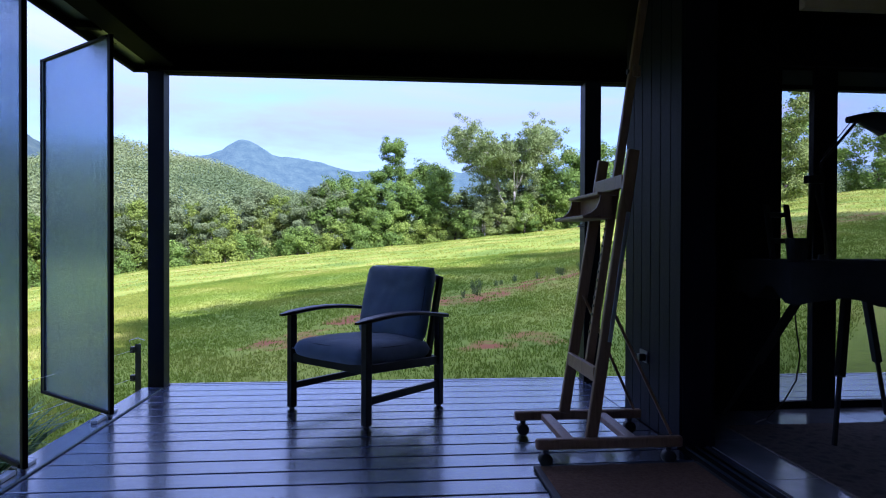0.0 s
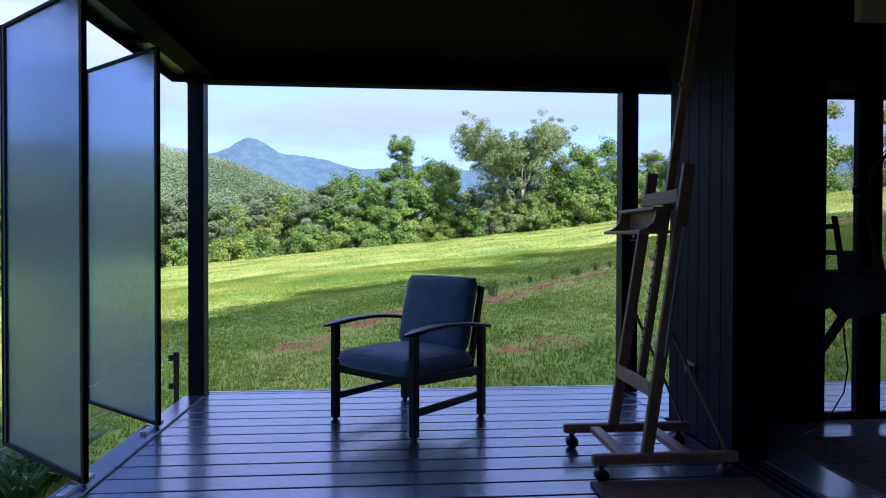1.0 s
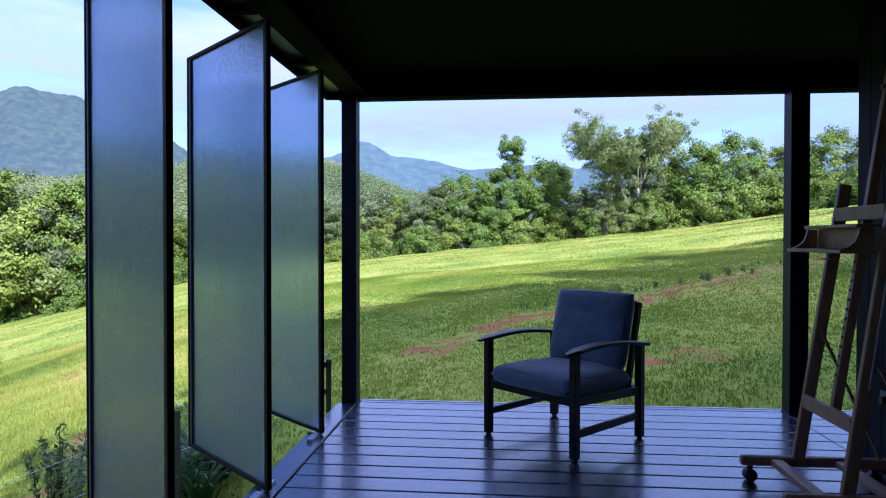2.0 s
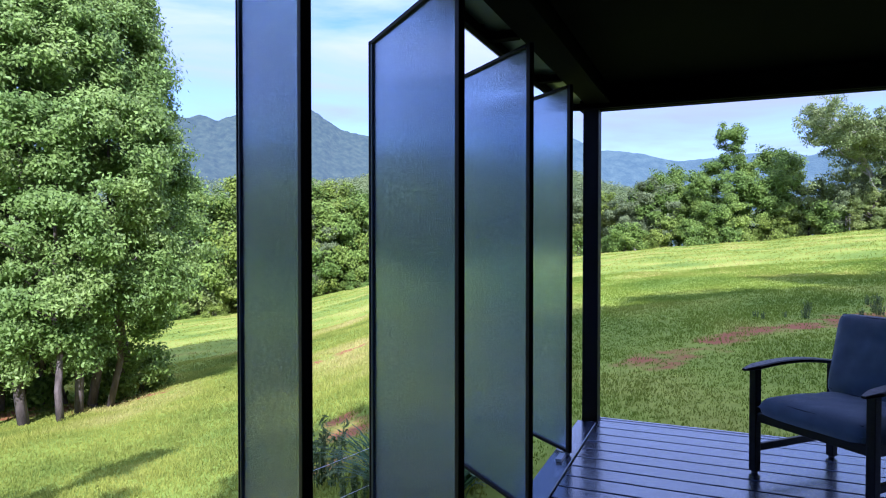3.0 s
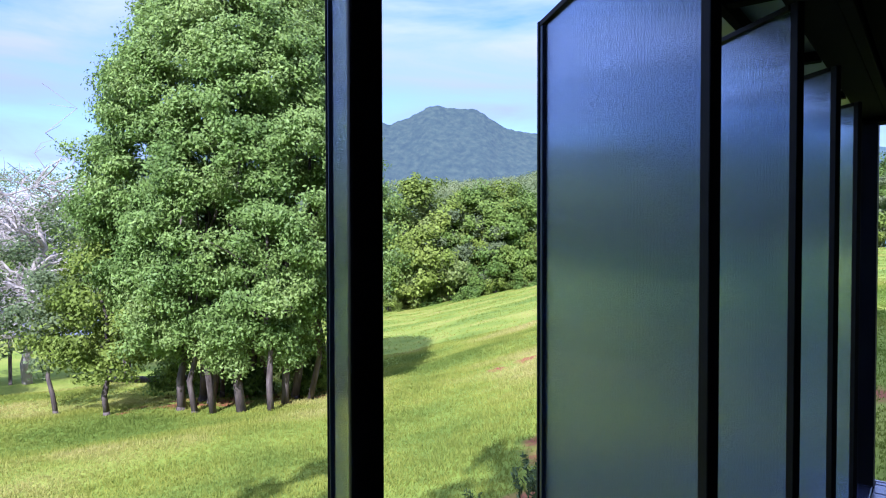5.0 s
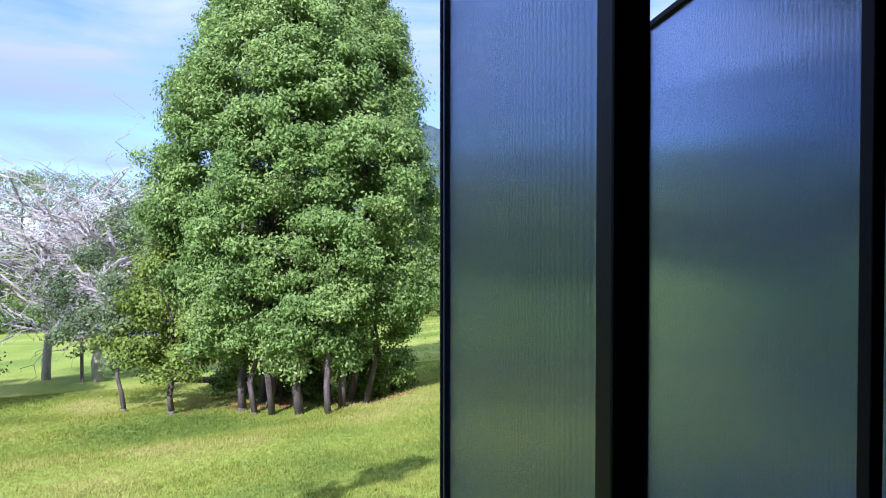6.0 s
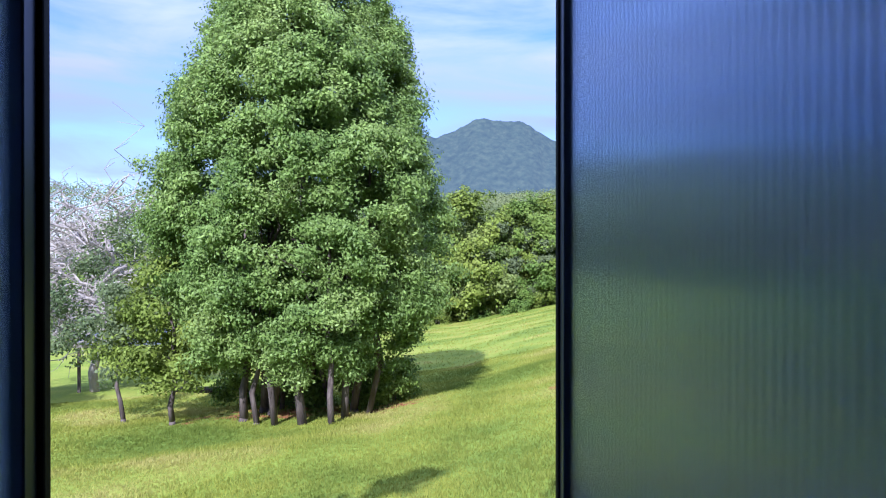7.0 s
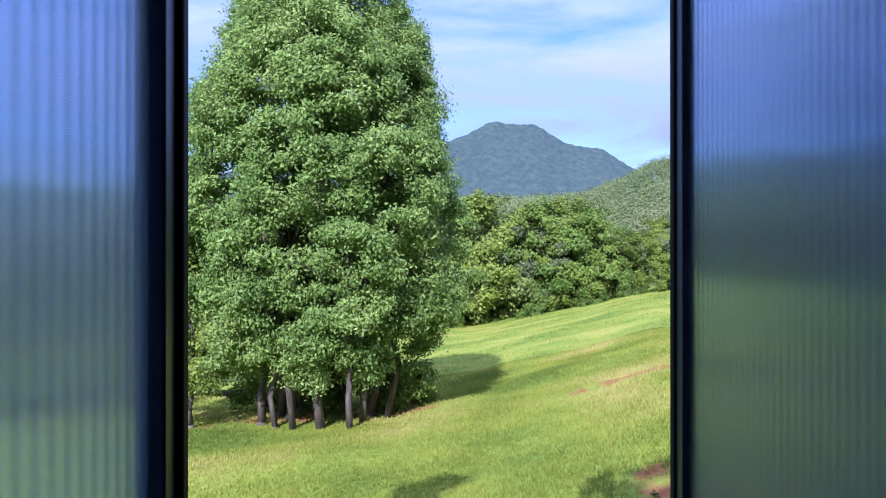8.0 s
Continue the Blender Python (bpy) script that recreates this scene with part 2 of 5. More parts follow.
M_WOODS = leaf_material("far_woodland_canopy", ((0.125, 0.165, 0.065), (0.185, 0.225, 0.085), (0.25, 0.275, 0.115)), 0.35, 0.8, 0.02, 0.14)
M_BLADE = leaf_material("grass_blade", ((0.178, 0.232, 0.034), (0.325, 0.346, 0.052), (0.49, 0.43, 0.130)), 0.5, 0.7, 0.22, 0.07, 0.08)
# near-pasture blades: darker, greener copy of grass_blade with the shade there coloured in
M_BLADE_N = leaf_material("shaded_field_blade", ((0.138, 0.208, 0.023), (0.210, 0.275, 0.031), (0.29, 0.31, 0.050)), 0.5, 0.7, 0.22, 0.07, 0.08)
M_LEAF_S = leaf_material("dull_slope_leaf", ((0.12, 0.165, 0.065), (0.21, 0.25, 0.105)), 0.45, 0.6, 0.3)
M_LILY = leaf_material("dark_strap_leaf", ((0.04, 0.09, 0.025), (0.07, 0.14, 0.04)), 0.25, 0.4, 1.0)
M_WEED = leaf_material("dull_green_weed_leaf", ((0.13, 0.175, 0.060), (0.19, 0.235, 0.085)), 0.35, 0.6, 2.0)
M_ROOF = material("blue_grey_roof_sheet", 0.6, 0.0, ((0.16, 0.18, 0.22), (0.22, 0.24, 0.28)), 3)


def ground_material():
    m = material("pasture_ground", 0.95, 0, ((0.135, 0.195, 0.024), (0.215, 0.268, 0.032), (0.30, 0.31, 0.050)), 0.22, 8, bump=0.5,
                 bump_scale=9, fine=0.35, spec=0.1)
    n, l = m.node_tree.nodes, m.node_tree.links
    b = n["Principled BSDF"]
    src = b.inputs["Base Color"].links[0].from_socket
    at = n.new("ShaderNodeAttribute")
    at.attribute_name = "bare_soil"
    no = n.new("ShaderNodeTexNoise")
    no.inputs["Scale"].default_value, no.inputs["Detail"].default_value = 1.6, 8
    tc = n.new("ShaderNodeTexCoord")
    l.new(tc.outputs["Object"], no.inputs["Vector"])
    ad = n.new("ShaderNodeMath")
    ad.operation = "ADD"
    l.new(at.outputs["Fac"], ad.inputs[0])
    l.new(no.outputs["Fac"], ad.inputs[1])
    mr = n.new("ShaderNodeMapRange")
    mr.inputs["From Min"].default_value, mr.inputs["From Max"].default_value = 0.94, 1.12
    l.new(ad.outputs[0], mr.inputs["Value"])
    mx = n.new("ShaderNodeMix")
    mx.data_type = "RGBA"
    mx.inputs["B"].default_value = (0.29, 0.115, 0.046, 1)
    l.new(mr.outputs["Result"], mx.inputs["Factor"])
    l.new(src, mx.inputs["A"])
    l.new(mx.outputs["Result"], b.inputs["Base Color"])
    return m


def mountain_material(name, colors, haze_glow, scale=0.012):
    """Wooded slopes so far off that haze veils them, put in as a blue emission: a plain backdrop."""
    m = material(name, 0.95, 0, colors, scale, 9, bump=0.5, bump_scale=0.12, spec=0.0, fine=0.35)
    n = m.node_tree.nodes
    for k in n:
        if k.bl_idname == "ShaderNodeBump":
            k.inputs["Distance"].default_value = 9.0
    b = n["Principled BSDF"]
    b.inputs["Emission Color"].default_value = (*haze_glow, 1)
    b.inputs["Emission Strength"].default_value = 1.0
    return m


M_GROUND = ground_material()
# last colour of each range: the haze before it, emitted by the slope itself
M_MESA = mountain_material("near_range_forest_haze_glow", ((0.020, 0.031, 0.015), (0.030, 0.043, 0.020), (0.043, 0.056, 0.026)), (0.034, 0.048, 0.074), 0.10)
M_PEAK = mountain_material("far_range_forest_haze_glow", ((0.02, 0.035, 0.022), (0.045, 0.065, 0.04)), (0.050, 0.075, 0.110), 0.03)


# ---------------------------------------------------------------- mesh helpers
def mesh_of(name, bm, mat, smooth=False):
    me = bpy.data.meshes.new(name)
    bm.to_mesh(me)
    bm.free()
    if smooth:
        me.polygons.foreach_set("use_smooth", [True] * len(me.polygons))
    me.materials.append(mat)
    return me


def part(name, bm, mat, parent=None, label="", smooth=False):
    ob = new(name, mesh_of(name, bm, mat, smooth))
    if parent is not None:
        ob.parent = parent
    return tagged(ob, label)


def thing(name, m, label, category, group="", kind=""):
    ob = new(name)
    ob.empty_display_size = 0.1
    ob.matrix_basis = m
    return tagged(ob, label, category, group, kind)


def box(bm, x0, x1, y0, y1, z0, z1, bevel=0.0, m=None):
    r = bmesh.ops.create_cube(bm, size=1.0)
    vs = r["verts"]
    for v in vs:
        v.co = Vector((x0 + (v.co.x + 0.5) * (x1 - x0), y0 + (v.co.y + 0.5) * (y1 - y0), z0 + (v.co.z + 0.5) * (z1 - z0)))
    if bevel:
        es = list({e for v in vs for e in v.link_edges})
        vs = list({v for f in bmesh.ops.bevel(bm, geom=es, offset=bevel, segments=2, affect="EDGES", profile=0.5)["faces"] for v in f.verts})
    if m is not None:
        bmesh.ops.transform(bm, matrix=m, verts=vs)
    return bm


def boxed(x0, x1, y0, y1, z0, z1, bevel=0.0, m=None):
    return box(bmesh.new(), x0, x1, y0, y1, z0, z1, bevel, m)


def tube(bm, pts, radii, sides=8, cap=True):
    """A tapered tube through points."""
    rings = []
    pts = [Vector(p) for p in pts]
    radii = [float(r) for r in radii]
    for i, p in enumerate(pts):
        d = (pts[min(i + 1, len(pts) - 1)] - pts[max(i - 1, 0)]).normalized()
        u = d.orthogonal().normalized()
        w = d.cross(u)
        if i and rings:
            ref = (rings[-1][0].co - pts[i - 1])
            u = (ref - d * ref.dot(d)).normalized()
            w = d.cross(u)
        rings.append([bm.verts.new(p + radii[i] * (math.cos(2 * math.pi * k / sides) * u + math.sin(2 * math.pi * k / sides) * w)) for k in range(sides)])
    for a, b in zip(rings, rings[1:]):
        for k in range(sides):
            bm.faces.new((a[k], a[(k + 1) % sides], b[(k + 1) % sides], b[k]))
    if cap:
        bm.faces.new(list(reversed(rings[0])))
        bm.faces.new(rings[-1])
    return bm


def beam(bm, a, b, w, d, side=(0, 1, 0), bevel=0.004):
    """A bar of section w (along side) by d from a to b."""
    a, b = Vector(a), Vector(b)
    z = (b - a).normalized()
    x = (Vector(side) - z * z.dot(Vector(side))).normalized()
    y = z.cross(x)
    m = Matrix((x, y, z)).transposed().to_4x4()
    m.translation = a
    return box(bm, -w / 2, w / 2, -d / 2, d / 2, 0, (b - a).length, bevel, m)


def mesh_from_arrays(name, verts, faces, mat, smooth=False):
    """verts (N, 3), faces (M, k) as arrays."""
    me = bpy.data.meshes.new(name)
    k = faces.shape[1]
    me.vertices.add(len(verts))
    me.vertices.foreach_set("co", verts.astype(np.float32).ravel())
    me.loops.add(faces.size)
    me.loops.foreach_set("vertex_index", faces.astype(np.int32).ravel())
    me.polygons.add(len(faces))
    me.polygons.foreach_set("loop_start", np.arange(0, faces.size, k, dtype=np.int32))
    me.polygons.foreach_set("loop_total", np.full(len(faces), k, dtype=np.int32))
    me.update(calc_edges=True)
    if smooth:
        me.polygons.foreach_set("use_smooth", np.ones(len(faces), dtype=bool))
    me.materials.append(mat)
    return me


def leaves(name, pos, out, size, rng, mat, droop=0.3, long=1.0, wild=0.5):
    """Leaf blades, each a bent rhombus of two triangles, facing roughly outward."""
    n = len(pos)
    nrm = out + rng.normal(0, wild, (n, 3)) + np.array([0, 0, 0.35])
    nrm /= np.linalg.norm(nrm, axis=1)[:, None] + 1e-9
    a = rng.normal(0, 1, (n, 3)) - np.array([0, 0, droop])
    a -= nrm * (a * nrm).sum(1)[:, None]
    a /= np.linalg.norm(a, axis=1)[:, None] + 1e-9
    b = np.cross(nrm, a)
    s = size[:, None]
    v = np.stack([pos - a * s * 0.5 * long, pos + b * s * 0.3 + nrm * s * 0.06, pos + a * s * 0.5 * long, pos - b * s * 0.3 + nrm * s * 0.06], 1)
    f = np.arange(4 * n).reshape(n, 4)
    return mesh_from_arrays(name, v.reshape(-1, 3), f, mat)


# ---------------------------------------------------------------- terrain
AZ = np.array([-180.0, -100, -60, -39, -23, -16, -10, -4, 4, 12.7, 18, 27, 31, 41, 50, 70, 100, 150, 180])
EDGE_Z = np.array([3.0, 7.0, 7.5, 7.2, 4.4, 2.9, 2.1, 1.0, 0.05, -1.4, -2.05, -4.1, -5.6, -8.6, -9.4, -9.0, -8.0, -1.0, 3.0])
AZ_NEAR = np.array([-180.0, -60, -23, 4, 18, 37, 50, 70, 100, 150, 180])
NEAR_Z = np.array([-0.3, -0.4, -0.5, -0.5, -0.55, -0.85, -1.0, -1.05, -0.9, -0.5, -0.3])
POW = np.array([1.0, 1.0, 1.0, 1.0, 0.97, 0.85, 0.80, 0.72, 0.7, 0.8, 1.0])
EDGE_R = 85.0


def ground_z(x, y):
    """Height of the pasture: it rises to the far side and falls away beside the panels."""
    x, y = np.asarray(x, float), np.asarray(y, float)
    dx, dy = x - 0.5, y + 0.5
    r = np.hypot(dx, dy)
    az = np.degrees(np.arctan2(-dx, dy))
    ez, nz, p = np.interp(az, AZ, EDGE_Z), np.interp(az, AZ_NEAR, NEAR_Z), np.interp(az, AZ_NEAR, POW)
    t = np.clip((r - 4.5) / (EDGE_R - 4.5), 0, 1)
    z = nz + (ez - nz) * t ** p
    z = np.where(r > EDGE_R, z - (r - EDGE_R) * 0.03, z)
    return z + 0.05 * np.sin(x * 0.9 + 1.3 * np.sin(y * 0.5)) * np.clip((r - 3) / 8, 0, 1)


def soil(x, y):
    """Where the red soil shows: a rutted track across the pasture and worn patches."""
    s = np.zeros_like(x)
    for (ax, ay), (bx, by), w in TRACKS:
        ex, ey = bx - ax, by - ay
        u = np.clip(((x - ax) * ex + (y - ay) * ey) / (ex * ex + ey * ey), 0, 1)
        d = np.hypot(x - ax - u * ex, y - ay - u * ey)
        s = np.maximum(s, 0.565 * np.exp(-(d / (1.5 * w)) ** 2))
    return s


TRACKS = [((-0.3, 9.2), (1.2, 11.9), 0.55), ((1.2, 11.9), (3.2, 13.6), 0.7), ((3.2, 13.6), (4.9, 15.4), 1.15), ((4.9, 15.4), (6.9, 16.6), 1.25), ((6.9, 16.6), (12.0, 19.5), 1.2),
          ((12.0, 19.5), (24.9, 27.0), 1.5), ((3.0, 8.0), (3.9, 8.3), 0.55), ((0.0, 9.9), (0.8, 11.4), 0.45), ((-3.2, 4.6), (-2.8, 5.0), 0.35), ((-3.9, 6.7), (-3.3, 6.1), 0.45),
          ((-9.0, 14.0), (-7.0, 15.5), 0.8), ((-18.0, 9.6), (-14.6, 12.6), 1.7)]


def build_ground():
    rr = np.concatenate([np.linspace(0.4, 30, 190), np.geomspace(30.4, 3500, 90)])
    aa = np.radians(np.linspace(-180, 180, 361)[:-1])
    R, A = np.meshgrid(rr, aa, indexing="ij")
    X, Y = 0.5 - R * np.sin(A), -0.5 + R * np.cos(A)
    Z = ground_z(X, Y)
    v = np.stack([X, Y, Z], -1).reshape(-1, 3)
    nr, na = R.shape
    i = np.arange(nr - 1)[:, None] * na + np.arange(na)[None]
    j = np.arange(nr - 1)[:, None] * na + (np.arange(na)[None] + 1) % na
    f = np.stack([i, i + na, j + na, j], -1).reshape(-1, 4)
    me = mesh_from_arrays("ground", v, f, M_GROUND, True)
    at = me.attributes.new("bare_soil", "FLOAT", "POINT")
    at.data.foreach_set("value", soil(v[:, 0], v[:, 1]).astype(np.float32))
    return tagged(new("ground", me), "sloping green pasture with worn red soil tracks", "ground", kind="structure")


build_ground()


def ridge(name, az0, az1, dist, profile, depth, mat, label, rough=0.035, seed=0):
    """A mountain range: crest heights given as elevation over azimuth, slopes with gullies."""
    paz, pel = np.array([p[0] for p in profile], float), np.array([p[1] for p in profile], float)
    na, nd = 260, 60
    az = np.linspace(az0, az1, na)
    el = np.interp(az, paz, pel)
    ker = np.hanning(7)
    el = np.convolve(np.pad(el, 3, mode="edge"), ker / ker.sum(), mode="valid")
    v = np.zeros((nd, na, 3))
    for j in range(na):
        a = math.radians(az[j])
        crest = dist * math.tan(math.radians(el[j]))
        for i in range(nd):
            t = i / (nd - 1)
            d = dist - depth * (1 - t)
            s = t ** 1.25
            nz = noise.fractal((az[j] * dist * 0.0009 + seed, d * 0.01, seed * 1.7), 0.9, 2.1, 6)
            gully = noise.fractal((az[j] * dist * 0.00028 + seed, d * 0.0022, 3.1), 1.0, 2.0, 4)
            z = crest * s + (nz * rough * dist * 0.10 + gully * rough * dist * 0.45 * (1 - t) * t * 2.0) * min(1, 4 * t)
            z += 1.3 - (1 - t) * dist * 0.03
            v[i, j] = (0.5 - d * math.sin(a), -0.5 + d * math.cos(a), z)
    i = np.arange(nd - 1)[:, None] * na + np.arange(na - 1)[None]
    f = np.stack([i, i + 1, i + na + 1, i + na], -1).reshape(-1, 4)
    me = mesh_from_arrays(name, v.reshape(-1, 3), f, mat, True)
    return tagged(new(name, me), label, "mountain", kind="structure")


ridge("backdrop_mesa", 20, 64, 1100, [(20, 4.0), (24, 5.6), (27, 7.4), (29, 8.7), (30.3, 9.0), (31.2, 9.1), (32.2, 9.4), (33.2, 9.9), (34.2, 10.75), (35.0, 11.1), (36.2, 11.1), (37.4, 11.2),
      (38.5, 11.4), (39.4, 11.2), (40.1, 10.7), (41.5, 10.1), (42.6, 9.75), (43.6, 10.0), (46, 9.8), (50, 9.2), (57, 7.8), (64, 6.0)], 330, M_MESA, "flat-topped wooded mountain, its blue haze put in as emission", seed=3)
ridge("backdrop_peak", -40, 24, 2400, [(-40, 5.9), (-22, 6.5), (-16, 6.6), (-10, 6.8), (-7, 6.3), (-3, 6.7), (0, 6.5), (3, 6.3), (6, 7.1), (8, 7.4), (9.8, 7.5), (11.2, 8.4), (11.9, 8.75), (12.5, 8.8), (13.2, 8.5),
      (14.2, 7.75), (15.4, 7.3), (18, 7.1), (24, 7.7)], 700, M_PEAK, "distant mountain range with a rounded peak, blue from haze put in as emission", 0.012, seed=8)


# ---------------------------------------------------------------- deck, frame and roof
LEN = 0.97
DECK_Y0, DECK_Y1 = -4.2, 4.52

floor = thing("floor", pose(0, 0, 0), "covered deck of dark oiled boards", "floor", kind="structure")
part("edge_board", boxed(0.0, 9.0, 4.462, 4.52, -0.033, 0.0, 0.004), M_BOARD, floor)
# added slab, coloured as the darkness below the boards
part("gap_shade_slab", boxed(-0.14, 9.0, DECK_Y0, DECK_Y1 - 0.01, -0.25, -0.034), M_GAP, floor)

sill = tagged(part("sill", boxed(-0.15, -0.004, DECK_Y0, 4.362, -0.20, 0.012, 0.005), M_BOARD), "dark painted timber sill along the deck edge", "sill", kind="structure")
tagged(part("trim_deck_edge", boxed(-0.14, 9.0, 4.521, 4.540, -0.20, 0.004, 0.003), M_ALU), "pale metal strip along the outer deck edge", "trim", kind="structure")
tagged(part("deck_fascia", boxed(-0.14, 9.0, 4.48, 4.52, -0.62, -0.255, 0.003), M_STEEL), "dark fascia board under the deck edge", "trim", kind="structure")

for nm, x0, x1 in (("post_corner", -0.118, 0.0), ("post_far", 3.287, 3.42), ("post_end", 7.4, 7.53)):
    p = thing(nm, pose(x0, 4.37, 0), "square black steel verandah post", "post", kind="structure")
    part("shaft", boxed(0, x1 - x0, 0.0, 0.13, 0.0, 2.42, 0.004), M_STEEL, p)
    part("base_plate", boxed(-0.006, x1 - x0 + 0.006, -0.006, 0.136, 0.001, 0.010, 0.002), M_STEEL, p)

roof = thing("ceiling", pose(0, 0, 0), "flat black sheet ceiling over the deck", "ceiling", kind="structure")
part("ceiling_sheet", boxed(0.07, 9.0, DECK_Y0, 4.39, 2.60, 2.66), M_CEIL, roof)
part("roof_sheet", boxed(-0.62, 9.3, DECK_Y0 - 0.3, 4.9, 2.74, 2.80), M_ROOF, roof)
hb = thing("header_beam_front", pose(0, 0, 0), "black steel header beam along the open front", "beam", kind="structure")
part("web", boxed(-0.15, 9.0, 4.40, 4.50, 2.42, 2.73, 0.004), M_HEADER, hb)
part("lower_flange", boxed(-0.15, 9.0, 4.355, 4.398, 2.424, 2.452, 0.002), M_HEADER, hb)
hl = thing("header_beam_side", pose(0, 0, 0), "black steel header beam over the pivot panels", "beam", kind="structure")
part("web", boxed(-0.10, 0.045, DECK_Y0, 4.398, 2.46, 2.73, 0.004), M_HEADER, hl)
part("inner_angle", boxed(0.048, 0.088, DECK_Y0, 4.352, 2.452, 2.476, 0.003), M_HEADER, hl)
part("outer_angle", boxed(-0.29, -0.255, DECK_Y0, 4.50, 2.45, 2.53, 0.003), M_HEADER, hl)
part("soffit_sheet", boxed(-0.254, -0.10, DECK_Y0, 4.50, 2.50, 2.51), M_SOFFIT, hl, "greyish glossy soffit sheet")
for k in range(8):
    y = 3.532 - k * LEN
    part("cross_rib", boxed(-0.252, -0.102, y - 0.03, y + 0.03, 2.455, 2.498, 0.003), M_HEADER, hl)
part("end_rib", boxed(-0.29, -0.152, 4.505, 4.545, 2.45, 2.52, 0.003), M_HEADER, hl)


# ---------------------------------------------------------------- pivot panels
P_W, P_DY = 0.99, math.degrees(math.atan2(0.648, -0.74))


def pivot_panel():
    p = thing("pivot_screen", pose(0, 0, 0), "tall open pivoting screen of translucent ribbed sheet in black frame", "screen", "pivot screens along the deck edge")
    zt, zb, w = 2.427, 0.025, 0.985
    part("inner_stile", boxed(-0.006, 0.028, -0.013, 0.013, zb, zt, 0.003), M_BAND, p)
    part("outer_stile", boxed(w - 0.016, w, -0.021, 0.021, zb, zt, 0.003), M_BAND, p)
    part("outer_channel", boxed(w - 0.040, w - 0.0165, -0.016, 0.016, zb + 0.021, zt - 0.021, 0.002), M_CHANNEL, p, "dark blue aluminium channel")
    part("top_rail", boxed(0.0285, w - 0.0165, -0.018, 0.018, zt - 0.020, zt, 0.003), M_BAND, p)
    part("bottom_rail", boxed(0.0285, w - 0.0165, -0.018, 0.018, zb, zb + 0.020, 0.003), M_BAND, p)
    sh = part("sheet", boxed(0.026, w - 0.036, -0.005, 0.005, zb + 0.018, zt - 0.018), M_POLY, p, "translucent twin-wall sheet")
    sh.visible_shadow = False
    part("pivot_pin", tube(bmesh.new(), [(0.03, 0, 0.0125), (0.03, 0, 0.024)], [0.02, 0.02], 12), M_ALU, p)
    return p


panel = pivot_panel()
PANELS = [pose(-0.036, 3.532 - k * LEN, 0, 0, 0, P_DY) for k in range(7)]
panel.matrix_basis = PANELS[0]
panels = [panel] + [copy_thing(panel, m) for m in PANELS[1:]]

# bottom pivot blocks on the sill
block = thing("pivot_block", pose(-0.075, 3.532, 0.0), "small pale aluminium pivot block on the sill", "bracket", "pivot blocks on the sill")
part("bar", boxed(-0.02, 0.02, -0.16, -0.035, 0.0125, 0.034, 0.003), M_ALU, block)
part("stop", boxed(-0.02, 0.02, 0.06, 0.14, 0.0125, 0.030, 0.003), M_ALU, block)
for k in range(1, 7):
    copy_thing(block, pose(-0.075, 3.532 - k * LEN, 0.0))


